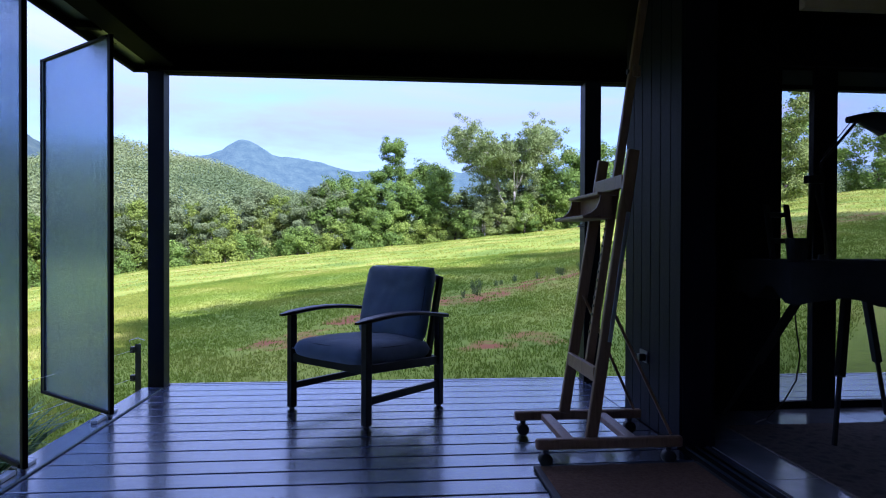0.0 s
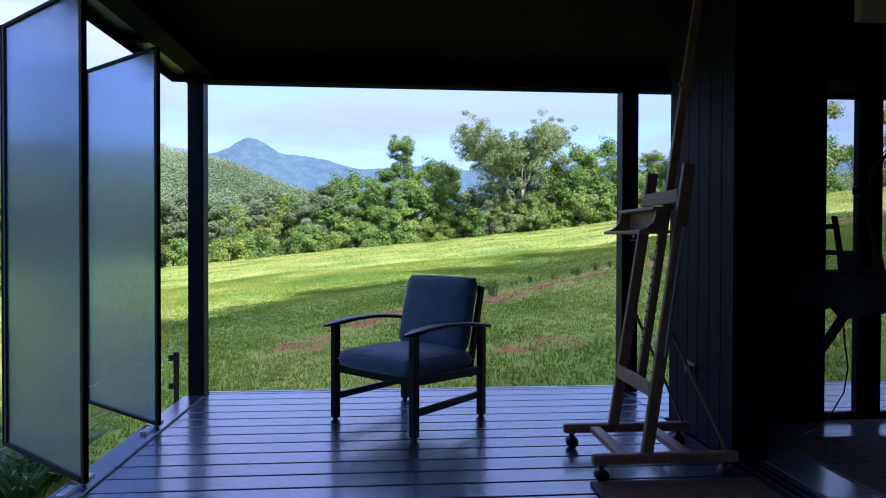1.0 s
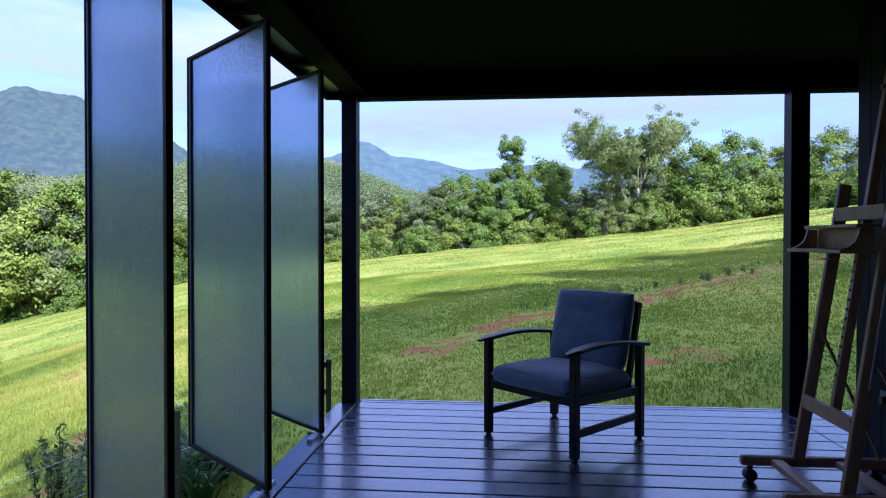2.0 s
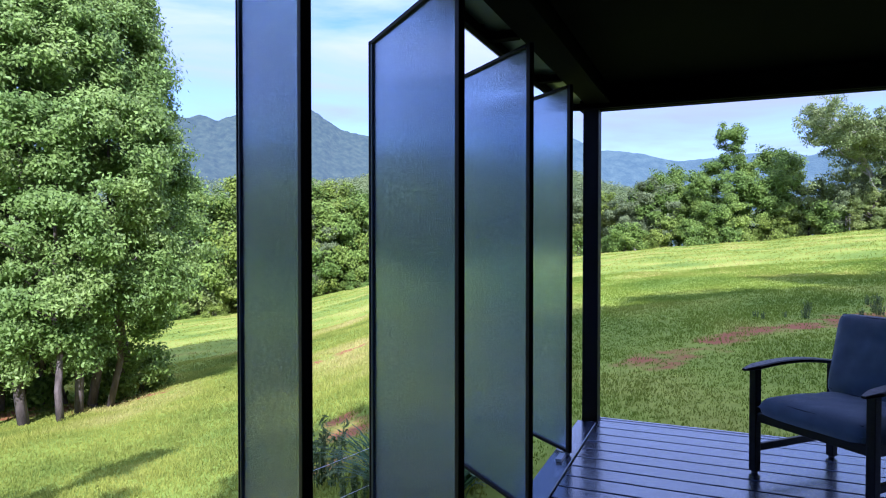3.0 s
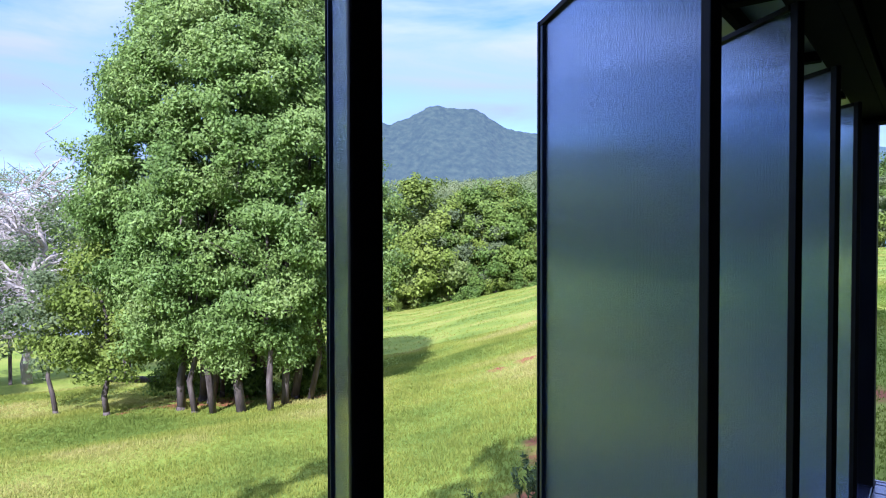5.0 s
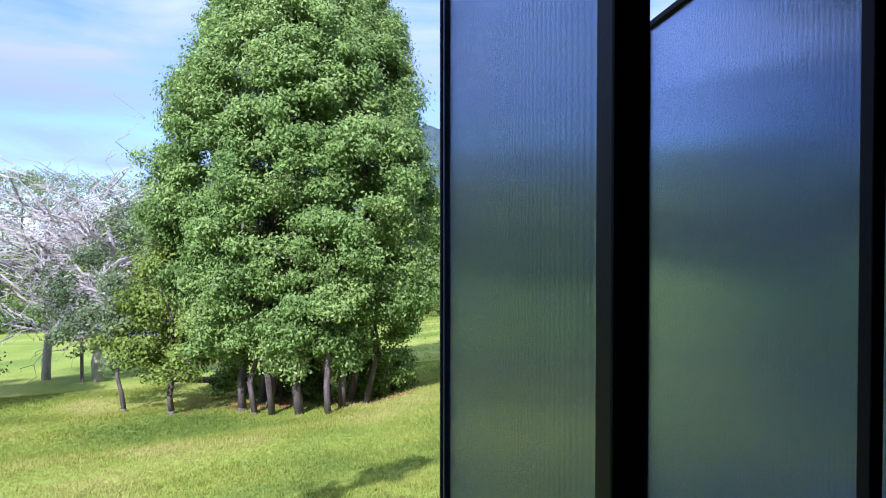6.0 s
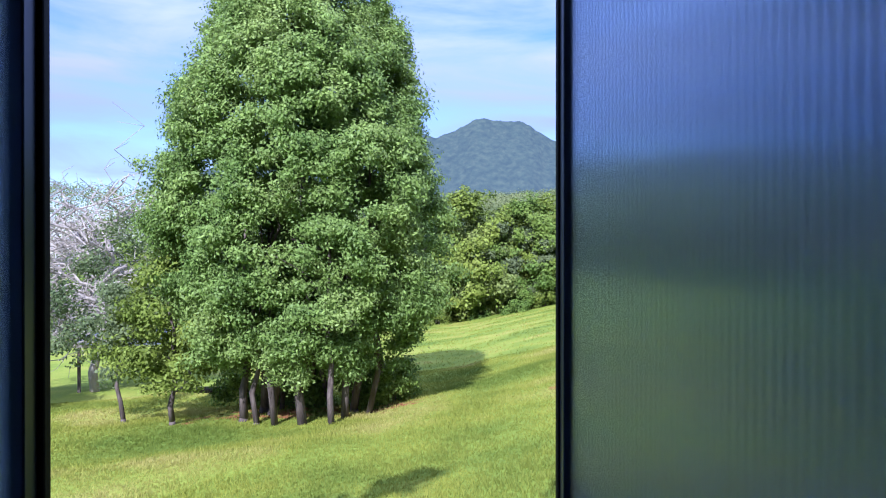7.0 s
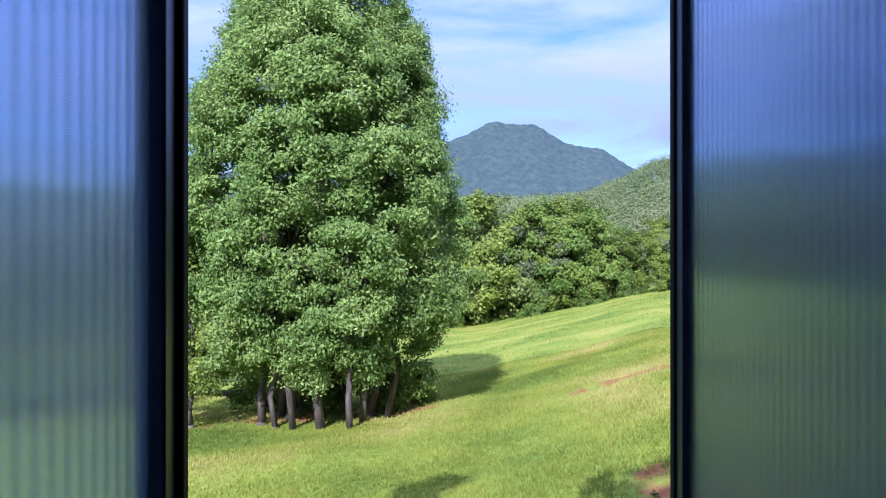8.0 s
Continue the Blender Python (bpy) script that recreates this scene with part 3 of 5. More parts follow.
# ---------------------------------------------------------------- armchair
def armchair(m):
    c = thing("armchair", m, "low black wooden armchair with slate blue cushions on the deck", "chair")
    for sx in (-1, 1):
        bm = bmesh.new()
        beam(bm, (sx * 0.357, -0.345, 0.012), (sx * 0.357, -0.345, 0.635), 0.048, 0.048)
        leg = part("leg", bm, M_CHAIR, c)
        part("foot_cap", tube(bmesh.new(), [(sx * 0.357, -0.345, 0.0), (sx * 0.357, -0.345, 0.013)], [0.017, 0.02], 12), M_RUBBER, leg, "black rubber foot")
        bm = bmesh.new()
        beam(bm, (sx * 0.357, 0.345, 0.012), (sx * 0.357, 0.345, 0.64), 0.048, 0.048)
        leg = part("leg", bm, M_CHAIR, c)
        part("foot_cap", tube(bmesh.new(), [(sx * 0.357, 0.345, 0.0), (sx * 0.357, 0.345, 0.013)], [0.017, 0.02], 12), M_RUBBER, leg, "black rubber foot")
        bm = bmesh.new()
        beam(bm, (sx * 0.357, -0.32, 0.155), (sx * 0.357, 0.32, 0.155), 0.026, 0.045, (1, 0, 0))
        part("stretcher", bm, M_CHAIR, c)
        # arched arm with a rounded nose
        bm = bmesh.new()
        n = 18
        rows = []
        for i in range(n + 1):
            t = i / n
            y = -0.435 + 0.84 * t
            z = 0.638 + 0.036 * math.sin(math.pi * min(1, t * 1.02)) - 0.018 * t
            w = 0.040 * min(1.0, 0.35 + 6 * t) * (1 - 0.25 * max(0, t - 0.5))
            h = 0.024 * min(1.0, 0.5 + 5 * t)
            rows.append([bm.verts.new((sx * 0.362 + dx * w, y, z + dz * h)) for dx, dz in ((-1, -0.3), (-0.8, -0.55), (0.8, -0.55), (1, -0.3), (1, 0.3), (0.8, 0.55), (-0.8, 0.55), (-1, 0.3))])
        for a, b in zip(rows, rows[1:]):
            for k in range(8):
                bm.faces.new((a[k], a[(k + 1) % 8], b[(k + 1) % 8], b[k]))
        bm.faces.new(list(reversed(rows[0])))
        bm.faces.new(rows[-1])
        bmesh.ops.recalc_face_normals(bm, faces=bm.faces)
        part("armrest", bm, M_CHAIR, c)
        bm = bmesh.new()
        beam(bm, (sx * 0.357, -0.32, 0.350), (sx * 0.357, 0.32, 0.318), 0.026, 0.055, (1, 0, 0))
        part("side_rail", bm, M_CHAIR, c)
        bm = bmesh.new()
        beam(bm, (sx * 0.29, 0.29, 0.27), (sx * 0.29, 0.44, 0.885), 0.03, 0.045, (1, 0, 0))
        part("back_stile", bm, M_CHAIR, c)
    bm = bmesh.new()
    beam(bm, (-0.332, -0.345, 0.348), (0.332, -0.345, 0.348), 0.026, 0.055, (0, 1, 0))
    part("front_rail", bm, M_CHAIR, c)
    bm = bmesh.new()
    beam(bm, (-0.332, 0.345, 0.315), (0.332, 0.345, 0.315), 0.026, 0.055, (0, 1, 0))
    part("back_rail", bm, M_CHAIR, c)
    for z, y in ((0.87, 0.436), (0.40, 0.322)):
        bm = bmesh.new()
        beam(bm, (-0.275, y, z), (0.275, y, z), 0.024, 0.05, (0, 1, 0.2))
        part("back_slat_rail", bm, M_CHAIR, c)
    for i in range(5):
        x = -0.2 + 0.1 * i
        bm = bmesh.new()
        beam(bm, (x, 0.328, 0.425), (x, 0.430, 0.845), 0.045, 0.014, (1, 0, 0), 0.002)
        part("back_slat", bm, M_CHAIR, c)
    for i in range(5):
        y = -0.27 + 0.13 * i
        part("seat_slat", boxed(-0.343, 0.343, y - 0.03, y + 0.03, 0.338 - 0.02 * i / 4, 0.352 - 0.02 * i / 4, 0.002), M_CHAIR, c)

    def cushion(name, w, d, h, m, seed):
        bm = bmesh.new()
        nx, ny = 30, 30
        top, bot = [], []
        for side, store in ((1, top), (-1, bot)):
            for i in range(nx + 1):
                row = []
                for j in range(ny + 1):
                    u, v = math.sin(math.pi * (i / nx - 0.5)), math.sin(math.pi * (j / ny - 0.5))
                    e = min(1.0, (abs(u) ** 14 + abs(v) ** 14) ** (1 / 14))
                    prof = max(0.0, 1 - e ** 8) ** 0.5
                    puff = 0.84 + 0.22 * (1 - u * u) * (1 - v * v)
                    wob = 0.010 * noise.noise((u * 2.2 + seed, v * 2.2, side)) + 0.008 * noise.noise((u * 6 + seed, v * 4, 2.0)) * (1 - e ** 4)
                    fold = 0
                    for fx in (-0.18, -0.08):
                        fold -= 0.010 * math.exp(-((u - fx - 0.25 * (v + 1)) / 0.035) ** 2) * max(0, -v) ** 1.5
                    z = side * (h / 2) * prof * puff + (wob + fold * (side > 0)) * prof
                    sq = 1 - 0.02 * abs(u * v) ** 3
                    row.append(bm.verts.new((u * w / 2 * sq, v * d / 2 * sq, z)))
                store.append(row)
        for i in range(nx):
            for j in range(ny):
                bm.faces.new((top[i][j], top[i + 1][j], top[i + 1][j + 1], top[i][j + 1]))
                bm.faces.new((bot[i][j + 1], bot[i + 1][j + 1], bot[i + 1][j], bot[i][j]))
        bmesh.ops.remove_doubles(bm, verts=bm.verts, dist=0.0004)
        bmesh.ops.recalc_face_normals(bm, faces=bm.faces)
        bmesh.ops.transform(bm, matrix=m, verts=bm.verts)
        cu = part(name, bm, M_FABRIC, c, "padded slate blue fabric cushion", True)
        bm = bmesh.new()
        ring = []
        for k in range(48):
            a = 2 * math.pi * k / 48
            ca, sa = math.cos(a), math.sin(a)
            s = 1 / max(abs(ca), abs(sa)) * (1 - 0.05 * abs(math.sin(2 * a)) ** 6)
            ring.append(m @ Vector((ca * s * w / 2 * 0.93, sa * s * d / 2 * 0.93, h * 0.275)))
        ring.append(ring[0])
        tube(bm, ring, [0.003] * len(ring), 6, False)
        part("piping", bm, M_PIPING, cu, "", True)

    cushion("seat_cushion", 0.665, 0.70, 0.176, pose(0, -0.03, 0.402, -2.2), 1.0)
    cushion("back_cushion", 0.62, 0.52, 0.16, pose(0, 0.298, 0.700, 76), 5.0)
    return c


armchair(pose(1.557, 3.706, 0, 0, 0, -43.9))


# ---------------------------------------------------------------- studio easel
def studio_easel():
    e = thing("studio_easel", pose(2.82, 2.735, 0), "wooden studio easel on castors standing on the deck", "easel")
    for y in (-0.265, 0.265):
        part("skid", boxed(-0.38, 0.38, y - 0.022, y + 0.022, 0.085, 0.14, 0.012), M_EASEL, e)
        for x in (-0.33, 0.31):
            bm = bmesh.new()
            tube(bm, [(x, y, 0.066), (x, y, 0.085)], [0.014, 0.018], 10)
            ca = part("castor", bm, M_PLASTIC, e)
            bm = bmesh.new()
            tube(bm, [(x, y - 0.026, 0.034), (x, y - 0.022, 0.034), (x, y + 0.022, 0.034), (x, y + 0.026, 0.034)], [0.026, 0.034, 0.034, 0.026], 18)
            part("wheel", bm, M_RUBBER, ca, "black rubber wheel", True)
        bm = bmesh.new()
        beam(bm, (-0.09, y * 0.93, 0.13), (0.13, y * 0.86, 1.60), 0.030, 0.062, (0, 1, 0), 0.006)
        part("upright", bm, M_EASEL, e)
        bm = bmesh.new()
        beam(bm, (0.012, y * 0.80, 0.82), (0.33, y * 0.93, 0.142), 0.012, 0.015, (0, 1, 0), 0.002)
        part("brace", bm, M_EASEL, e)
        bm = bmesh.new()
        beam(bm, (0.0, y * 0.98, 0.62), (0.095, y * 0.96, 1.28), 0.008, 0.02, (0, 1, 0), 0.001)
        part("edge_strip", bm, M_ALU, e, "thin pale metal strip")
    for x in (-0.20, 0.13):
        part("crossbar", boxed(x - 0.03, x + 0.03, -0.243, 0.243, 0.092, 0.128, 0.006), M_EASEL, e)
    bm = bmesh.new()
    beam(bm, (-0.062, -0.23, 0.45), (-0.062, 0.23, 0.45), 0.025, 0.075, (1, 0, 0), 0.004)
    part("lower_rail", bm, M_EASEL, e)
    bm = bmesh.new()
    beam(bm, (0.085, -0.215, 1.44), (0.085, 0.215, 1.44), 0.022, 0.07, (1, 0, 0), 0.004)
    part("upper_rail", bm, M_EASEL, e)
    bm = bmesh.new()
    beam(bm, (-0.030, 0, 0.42), (0.285, 0, 2.54), 0.032, 0.045, (0, 1, 0), 0.004)
    mast = part("mast", bm, M_EASEL, e)
    for i in range(16):
        t = 0.10 + 0.022 * i
        part("notch", boxed(-0.030 + 0.315 * t - 0.027, -0.030 + 0.315 * t - 0.020, -0.007, 0.007, 0.42 + 2.12 * t, 0.42 + 2.12 * t + 0.014), M_PLASTIC, mast, "dark ratchet notch")
    part("tray_board", boxed(-0.145, 0.02, -0.27, 0.27, 1.245, 1.262, 0.003), M_EASEL, e)
    part("tray_top", boxed(-0.065, 0.045, -0.25, 0.25, 1.365, 1.382, 0.003), M_EASEL, e)
    part("tray_back", boxed(0.0, 0.018, -0.24, 0.24, 1.263, 1.364, 0.002), M_EASEL, e)
    for y in (-0.255, 0.24):
        bm = bmesh.new()
        prof = [(-0.135, 1.263), (-0.10, 1.275), (-0.07, 1.30), (-0.055, 1.335), (-0.05, 1.364), (0.0, 1.364), (0.0, 1.263)]
        a = [bm.verts.new((px, y, pz)) for px, pz in prof]
        b = [bm.verts.new((px, y + 0.015, pz)) for px, pz in prof]
        bm.faces.new(a)
        bm.faces.new(list(reversed(b)))
        for k in range(len(prof)):
            bm.faces.new((a[k], b[k], b[(k + 1) % len(prof)], a[(k + 1) % len(prof)]))
        bmesh.ops.recalc_face_normals(bm, faces=bm.faces)
        part("tray_bracket", bm, M_EASEL, e, "curved bracket")
    bm = bmesh.new()
    tube(bm, [(-0.07, 0, 1.243), (-0.07, 0, 1.225)], [0.006, 0.006], 8)
    tube(bm, [(-0.07 + 0.016 * math.sin(a), 0.016 * math.cos(a), 1.212) for a in np.linspace(0, 2 * math.pi, 17)], [0.004] * 17, 6, False)
    part("clamp_ring", bm, M_ALU, e)
    bm = bmesh.new()
    box(bm, 0.205, 0.25, -0.03, 0.03, 2.03, 2.09, 0.006)
    part("top_clamp", bm, M_EASEL, e)
    tube_bm = tube(bmesh.new(), [(0.18, 0, 2.06), (0.206, 0, 2.06)], [0.014, 0.012], 10)
    part("clamp_knob", tube_bm, M_PLASTIC, e)
    return e


studio_easel()

bm = boxed(2.42, 3.27, 1.45, 2.44, 0.001, 0.018, 0.006)
mat_ob = thing("doormat", pose(0, 0, 0), "large worn brown coir doormat on the deck", "doormat")
part("surface", boxed(2.45, 3.24, 1.48, 2.41, 0.0185, 0.0235, 0.003), M_MAT, mat_ob)
part("backing", bm, M_RUBBER, mat_ob)


# ---------------------------------------------------------------- house walls and the room beside the deck
def wall(name, x0, x1, y0, y1, z0, z1, mat=None, label="dark navy boarded wall"):
    return tagged(part(name, boxed(x0, x1, y0, y1, z0, z1), mat or M_WALL), label, "wall", kind="structure")


pier = thing("wall_pier", pose(0, 0, 0), "dark navy wall pier of upright boards beside the easel", "wall", kind="structure")
part("core", boxed(3.315, 3.50, 2.70, 3.50, 0.0, 2.60), M_WALL, pier)
for k in range(6):
    part("board", boxed(3.297, 3.314, 2.70 + k * 0.134 + 0.003, 2.70 + k * 0.134 + 0.131, 0.0, 2.60, 0.002), M_WALL, pier)
wall("wall_front_a", 3.50, 4.30, 3.40, 3.58, 0, 2.60)
wall("wall_front_lintel", 4.30, 8.9, 3.40, 3.58, 2.32, 2.60)
wall("wall_right", 8.9, 9.0, DECK_Y0, 3.58, 0, 2.60)
wall("wall_back", 0.1, 9.0, DECK_Y0 - 0.12, DECK_Y0, 0, 2.73)
tagged(part("pelmet", boxed(3.9, 8.8, 2.55, 2.60, 2.375, 2.598, 0.003), M_TIMBER_PALE), "pale timber pelmet under the ceiling", "trim", kind="structure")

door = thing("door_1", pose(4.30, 3.46, 0), "glazed sliding door in a heavy black frame", "door", kind="structure")
for x0, x1 in ((0.0, 0.05), (0.28, 0.45), (1.30, 1.47), (2.4, 2.5), (4.45, 4.60)):
    part("stile", boxed(x0, x1, -0.03, 0.03, 0.0, 2.318, 0.003), M_BAND, door)
last = 0.05
for x1 in (0.28, 1.30, 2.4, 4.45):
    part("top_rail", boxed(last, x1, -0.025, 0.025, 2.17, 2.20, 0.003), M_BAND, door)
    part("head", boxed(last, x1, -0.02, 0.02, 2.30, 2.318, 0.003), M_BAND, door)
    part("bottom_rail", boxed(last, x1, -0.025, 0.025, 0.0, 0.05, 0.003), M_BAND, door)
    g = part("pane", boxed(last, x1, -0.004, 0.004, 0.05, 2.17), M_CLEAR, door, "clear glass pane")
    g.visible_shadow = False
    part("transom_panel", boxed(last, x1, -0.008, 0.008, 2.20, 2.30), M_SOFFIT, door, "dull grey transom panel")
    last = {0.28: 0.45, 1.30: 1.47, 2.4: 2.5, 4.45: 4.6}[x1]

track = thing("door_track", pose(0, 0, 0), "slim metal sliding door track in the floor", "track", kind="structure")
for x in (3.33, 3.39, 3.45):
    part("rail", boxed(x - 0.006, x + 0.006, DECK_Y0, 2.69, 0.001, 0.010, 0.001), M_CHANNEL, track)

room = thing("floor_room", pose(0, 0, 0.0), "grey tiled floor of the dark room", "floor", kind="structure")
part("bed", boxed(3.48, 8.9, DECK_Y0, 3.40, -0.033, -0.004), M_GROUT, room)
rug = tagged(part("rug", boxed(3.75, 6.6, 0.6, 3.05, 0.0045, 0.014, 0.003), M_RUG), "faded brown rug on the tiled floor", "rug")

# wall outlet on the pier
o = thing("power_outlet", pose(3.296, 3.18, 0.42), "small dark double power outlet on the wall", "outlet")
part("plate", boxed(-0.008, 0.0, -0.058, 0.058, -0.037, 0.037, 0.002), material("dark_grey_plastic", 0.4, 0, ((0.07, 0.07, 0.08), (0.10, 0.10, 0.11)), 10), o)
part("plug", boxed(-0.052, -0.0085, -0.045, -0.005, -0.025, 0.02, 0.006), M_PLASTIC, o, "black plug")


def tripod_table():
    t = thing("tripod_table", pose(4.35, 3.0, 0), "dark drawing table draped with a charcoal cover on splayed legs", "table")
    part("tabletop", boxed(-0.38, 0.75, -0.30, 0.30, 0.98, 1.02, 0.005), M_PLASTIC, t)
    bm = bmesh.new()
    n = 40
    rows = []
    for i in range(n):
        a = 2 * math.pi * i / n
        ca, sa = math.cos(a), math.sin(a)
        s = 1 / max(abs(ca), abs(sa))
        x, y = 0.185 + ca * s * 0.585, sa * s * 0.32
        drop = 0.20 + 0.035 * math.sin(a * 7) + 0.03 * math.sin(a * 3 + 1)
        w = 0.012 * math.sin(a * 13)
        rows.append([bm.verts.new((x * 0.97, y * 0.97, 1.024)), bm.verts.new((x, y, 1.012)), bm.verts.new((x * (1.01 + w), y * (1.01 + w), 1.012 - drop / 2)), bm.verts.new((x * (1.0 - w), y * (1.0 - w), 1.012 - drop))])
    for i in range(n):
        a, b = rows[i], rows[(i + 1) % n]
        for k in range(3):
            bm.faces.new((a[k], a[k + 1], b[k + 1], b[k]))
    bm.faces.new([r[0] for r in rows])
    bmesh.ops.recalc_face_normals(bm, faces=bm.faces)
    part("cover", bm, M_CLOTH, t, "charcoal cloth cover", True)
    for tx, ty in ((-0.5, 0.25), (0.58, 0.2), (-0.21, -0.38)):
        bm = bmesh.new()
        beam(bm, (0.18 + (tx - 0.18) * 0.25, ty * 0.25, 0.975), (0.18 + (tx - 0.18) * 0.72, ty * 0.72, 0.37), 0.045, 0.04)
        leg = part("leg", bm, M_PLASTIC, t)
        bm = bmesh.new()
        beam(bm, (0.18 + (tx - 0.18) * 0.70, ty * 0.70, 0.40), (tx, ty, 0.016), 0.022, 0.022)
        part("lower_leg", bm, M_PLASTIC, leg)
    return t


tripod_table()


def small_easel():
    e = thing("tabletop_easel", pose(4.12, 3.0, 1.0245), "black table easel standing on the draped table", "easel")
    for x in (-0.10, 0.03):
        bm = bmesh.new()
        beam(bm, (x, 0.0, 0.0), (x + 0.015, 0.10, 0.34), 0.036, 0.02, (1, 0, 0), 0.008)
        part("upright", bm, M_PLASTIC, e)
    for z in (0.10, 0.26):
        part("rail", boxed(-0.09, 0.04, 0.30 * z - 0.008, 0.30 * z + 0.008, z, z + 0.03, 0.003), M_PLASTIC, e)
    bm = bmesh.new()
    beam(bm, (0.14, 0.02, 0.0), (0.19, 0.06, 0.47), 0.03, 0.02, (1, 0, 0), 0.003)
    beam(bm, (0.30, 0.02, 0.0), (0.21, 0.06, 0.47), 0.03, 0.02, (1, 0, 0), 0.003)
    part("prop", bm, M_PLASTIC, e)
    part("head", boxed(0.15, 0.26, 0.04, 0.09, 0.47, 0.52, 0.005), M_PLASTIC, e)
    return e


small_easel()

lamp = thing("desk_lamp", pose(4.42, 3.08, 1.0245), "black jointed desk lamp clamped on the table", "lamp")
part("base", tube(bmesh.new(), [(0, 0, 0), (0, 0, 0.03)], [0.05, 0.045], 16), M_PLASTIC, lamp)
bm = bmesh.new()
beam(bm, (0, 0, 0.02), (-0.04, 0.0, 0.60), 0.016, 0.016)
part("lower_arm", bm, M_PLASTIC, lamp)
bm = bmesh.new()
beam(bm, (-0.04, 0, 0.60), (0.19, 0.0, 0.86), 0.016, 0.016)
beam(bm, (-0.03, 0, 0.64), (0.17, 0.0, 0.88), 0.005, 0.005, bevel=0.001)
part("upper_arm", bm, M_PLASTIC, lamp)
bm = bmesh.new()
tube(bm, [(0.13, 0, 0.87), (0.21, 0, 0.88), (0.28, 0, 0.87), (0.37, 0, 0.85)], [0.02, 0.03, 0.055, 0.075], 18)
part("shade", bm, M_PLASTIC, lamp)

bucket = thing("brush_pot", pose(4.05, 2.82, 1.0245), "small dark glass pot on the draped table", "pot")
part("body", tube(bmesh.new(), [(0, 0, 0), (0, 0, 0.01), (0, 0, 0.13)], [0.045, 0.05, 0.062], 18), M_CLOTH, bucket)

cable = tagged(part("cable", tube(bmesh.new(), [(4.22, 3.1, 0.80), (4.24, 3.1, 0.6), (4.28, 3.12, 0.42), (4.27, 3.14, 0.26), (4.20, 3.16, 0.12), (4.10, 3.18, 0.012), (3.98, 3.1, 0.012)],
               [0.005] * 7, 6), M_PLASTIC), "thin black cable hanging from the table to the floor", "cable")

# pivoted strap tied from the panel edge
sk = 4
pm = PANELS[sk]
strap = thing("tie_strap", pose(0, 0, 0), "pale strap tied between the panel edge and the sill", "strap")
a = pm @ Vector((0.985, -0.026, 1.246))
b = pm @ Vector((0.02, -0.026, 1.305))
bm = bmesh.new()
tube(bm, [a + (b - a) * (i / 13) + Vector((0, 0, -0.011 - 0.004 * math.sin(math.pi * i / 13))) for i in range(14)], [0.004] * 14, 8)
part("cord", bm, M_STRAP, strap)
bm = bmesh.new()
beam(bm, a, b, 0.003, 0.013, pm.to_3x3() @ Vector((0, 1, 0)), 0.001)
part("webbing", bm, M_PIPING, strap, "dark navy webbing")
bm = bmesh.new()
tube(bm, [a + Vector((-0.012, -0.01, 0.012)), a + Vector((0.0, 0.0, 0.0)), a + Vector((0.012, 0.012, -0.012)), a + Vector((-0.004, 0.03, -0.03))], [0.008, 0.016, 0.012, 0.008], 10)
part("knot", bm, M_RUBBER, strap, "dark knotted end")


# ---------------------------------------------------------------- trees
def crown_points(rng, centres, radii, per, flat=0.8, hollow=0.55):
    """Leaf places and outward directions over clumps."""
    k = len(centres)
    n = k * per
    idx = np.repeat(np.arange(k), per)
    d = rng.normal(0, 1, (n, 3))
    d /= np.linalg.norm(d, axis=1)[:, None]
    r = hollow + (1 - hollow) * rng.random(n) ** 0.6
    p = centres[idx] + d * (radii[idx] * r)[:, None] * np.array([1, 1, flat])
    return p, d


def branch(bm, rng, a, b, r0, r1, sides=7, wob=0.06, steps=6):
    a, b = np.array(a, float), np.array(b, float)
    ln = np.linalg.norm(b - a)
    pts = [a + (b - a) * t + (rng.normal(0, wob * ln, 3) if 0 < t < 1 else 0) * np.array([1, 1, 0.4]) for t in np.linspace(0, 1, steps)]
    tube(bm, pts, [r0 + (r1 - r0) * t for t in np.linspace(0, 1, steps)], sides)
    return pts


def profile_crown(rng, h0, h1, prof, count, rad, fill=0.25, vary=(0.65, 0.7)):
    """Clump centres round limbs' ends, which lie on the skin of a crown whose half width over the height is prof."""
    limbs = max(12, count // 3)
    ends = []
    tt = np.linspace(0, 1, 200)
    cw = np.cumsum(np.interp(tt, [p[0] for p in prof], [p[1] for p in prof]) + 0.3)
    for t in np.interp((np.arange(limbs) + rng.random(limbs)) / limbs, cw / cw[-1], tt):
        w = np.interp(t, [p[0] for p in prof], [p[1] for p in prof])
        a = rng.random() * 2 * math.pi
        s = (0.90 + 0.16 * rng.random()) if rng.random() > fill else 0.15 + 0.75 * rng.random()
        lob = 1 + 0.10 * math.sin(3 * a + 5 * t) + 0.08 * math.sin(7 * a - 11 * t)
        ends.append((w * s * lob * math.cos(a), w * s * lob * math.sin(a), h0 + (h1 - h0) * t))
    ends = np.array(ends)
    d = rng.normal(0, 1, (count, 3))
    d /= np.linalg.norm(d, axis=1)[:, None]
    spread = rad * (0.2 + 0.85 * rng.random(count))
    c = ends[rng.integers(0, limbs, count)] + d * spread[:, None] * np.array([1, 1, 0.85])
    c[:, 2] = np.maximum(c[:, 2], h0 * 0.8)
    return c, rad * (vary[0] + vary[1] * rng.random(count) ** 1.5) * 0.68


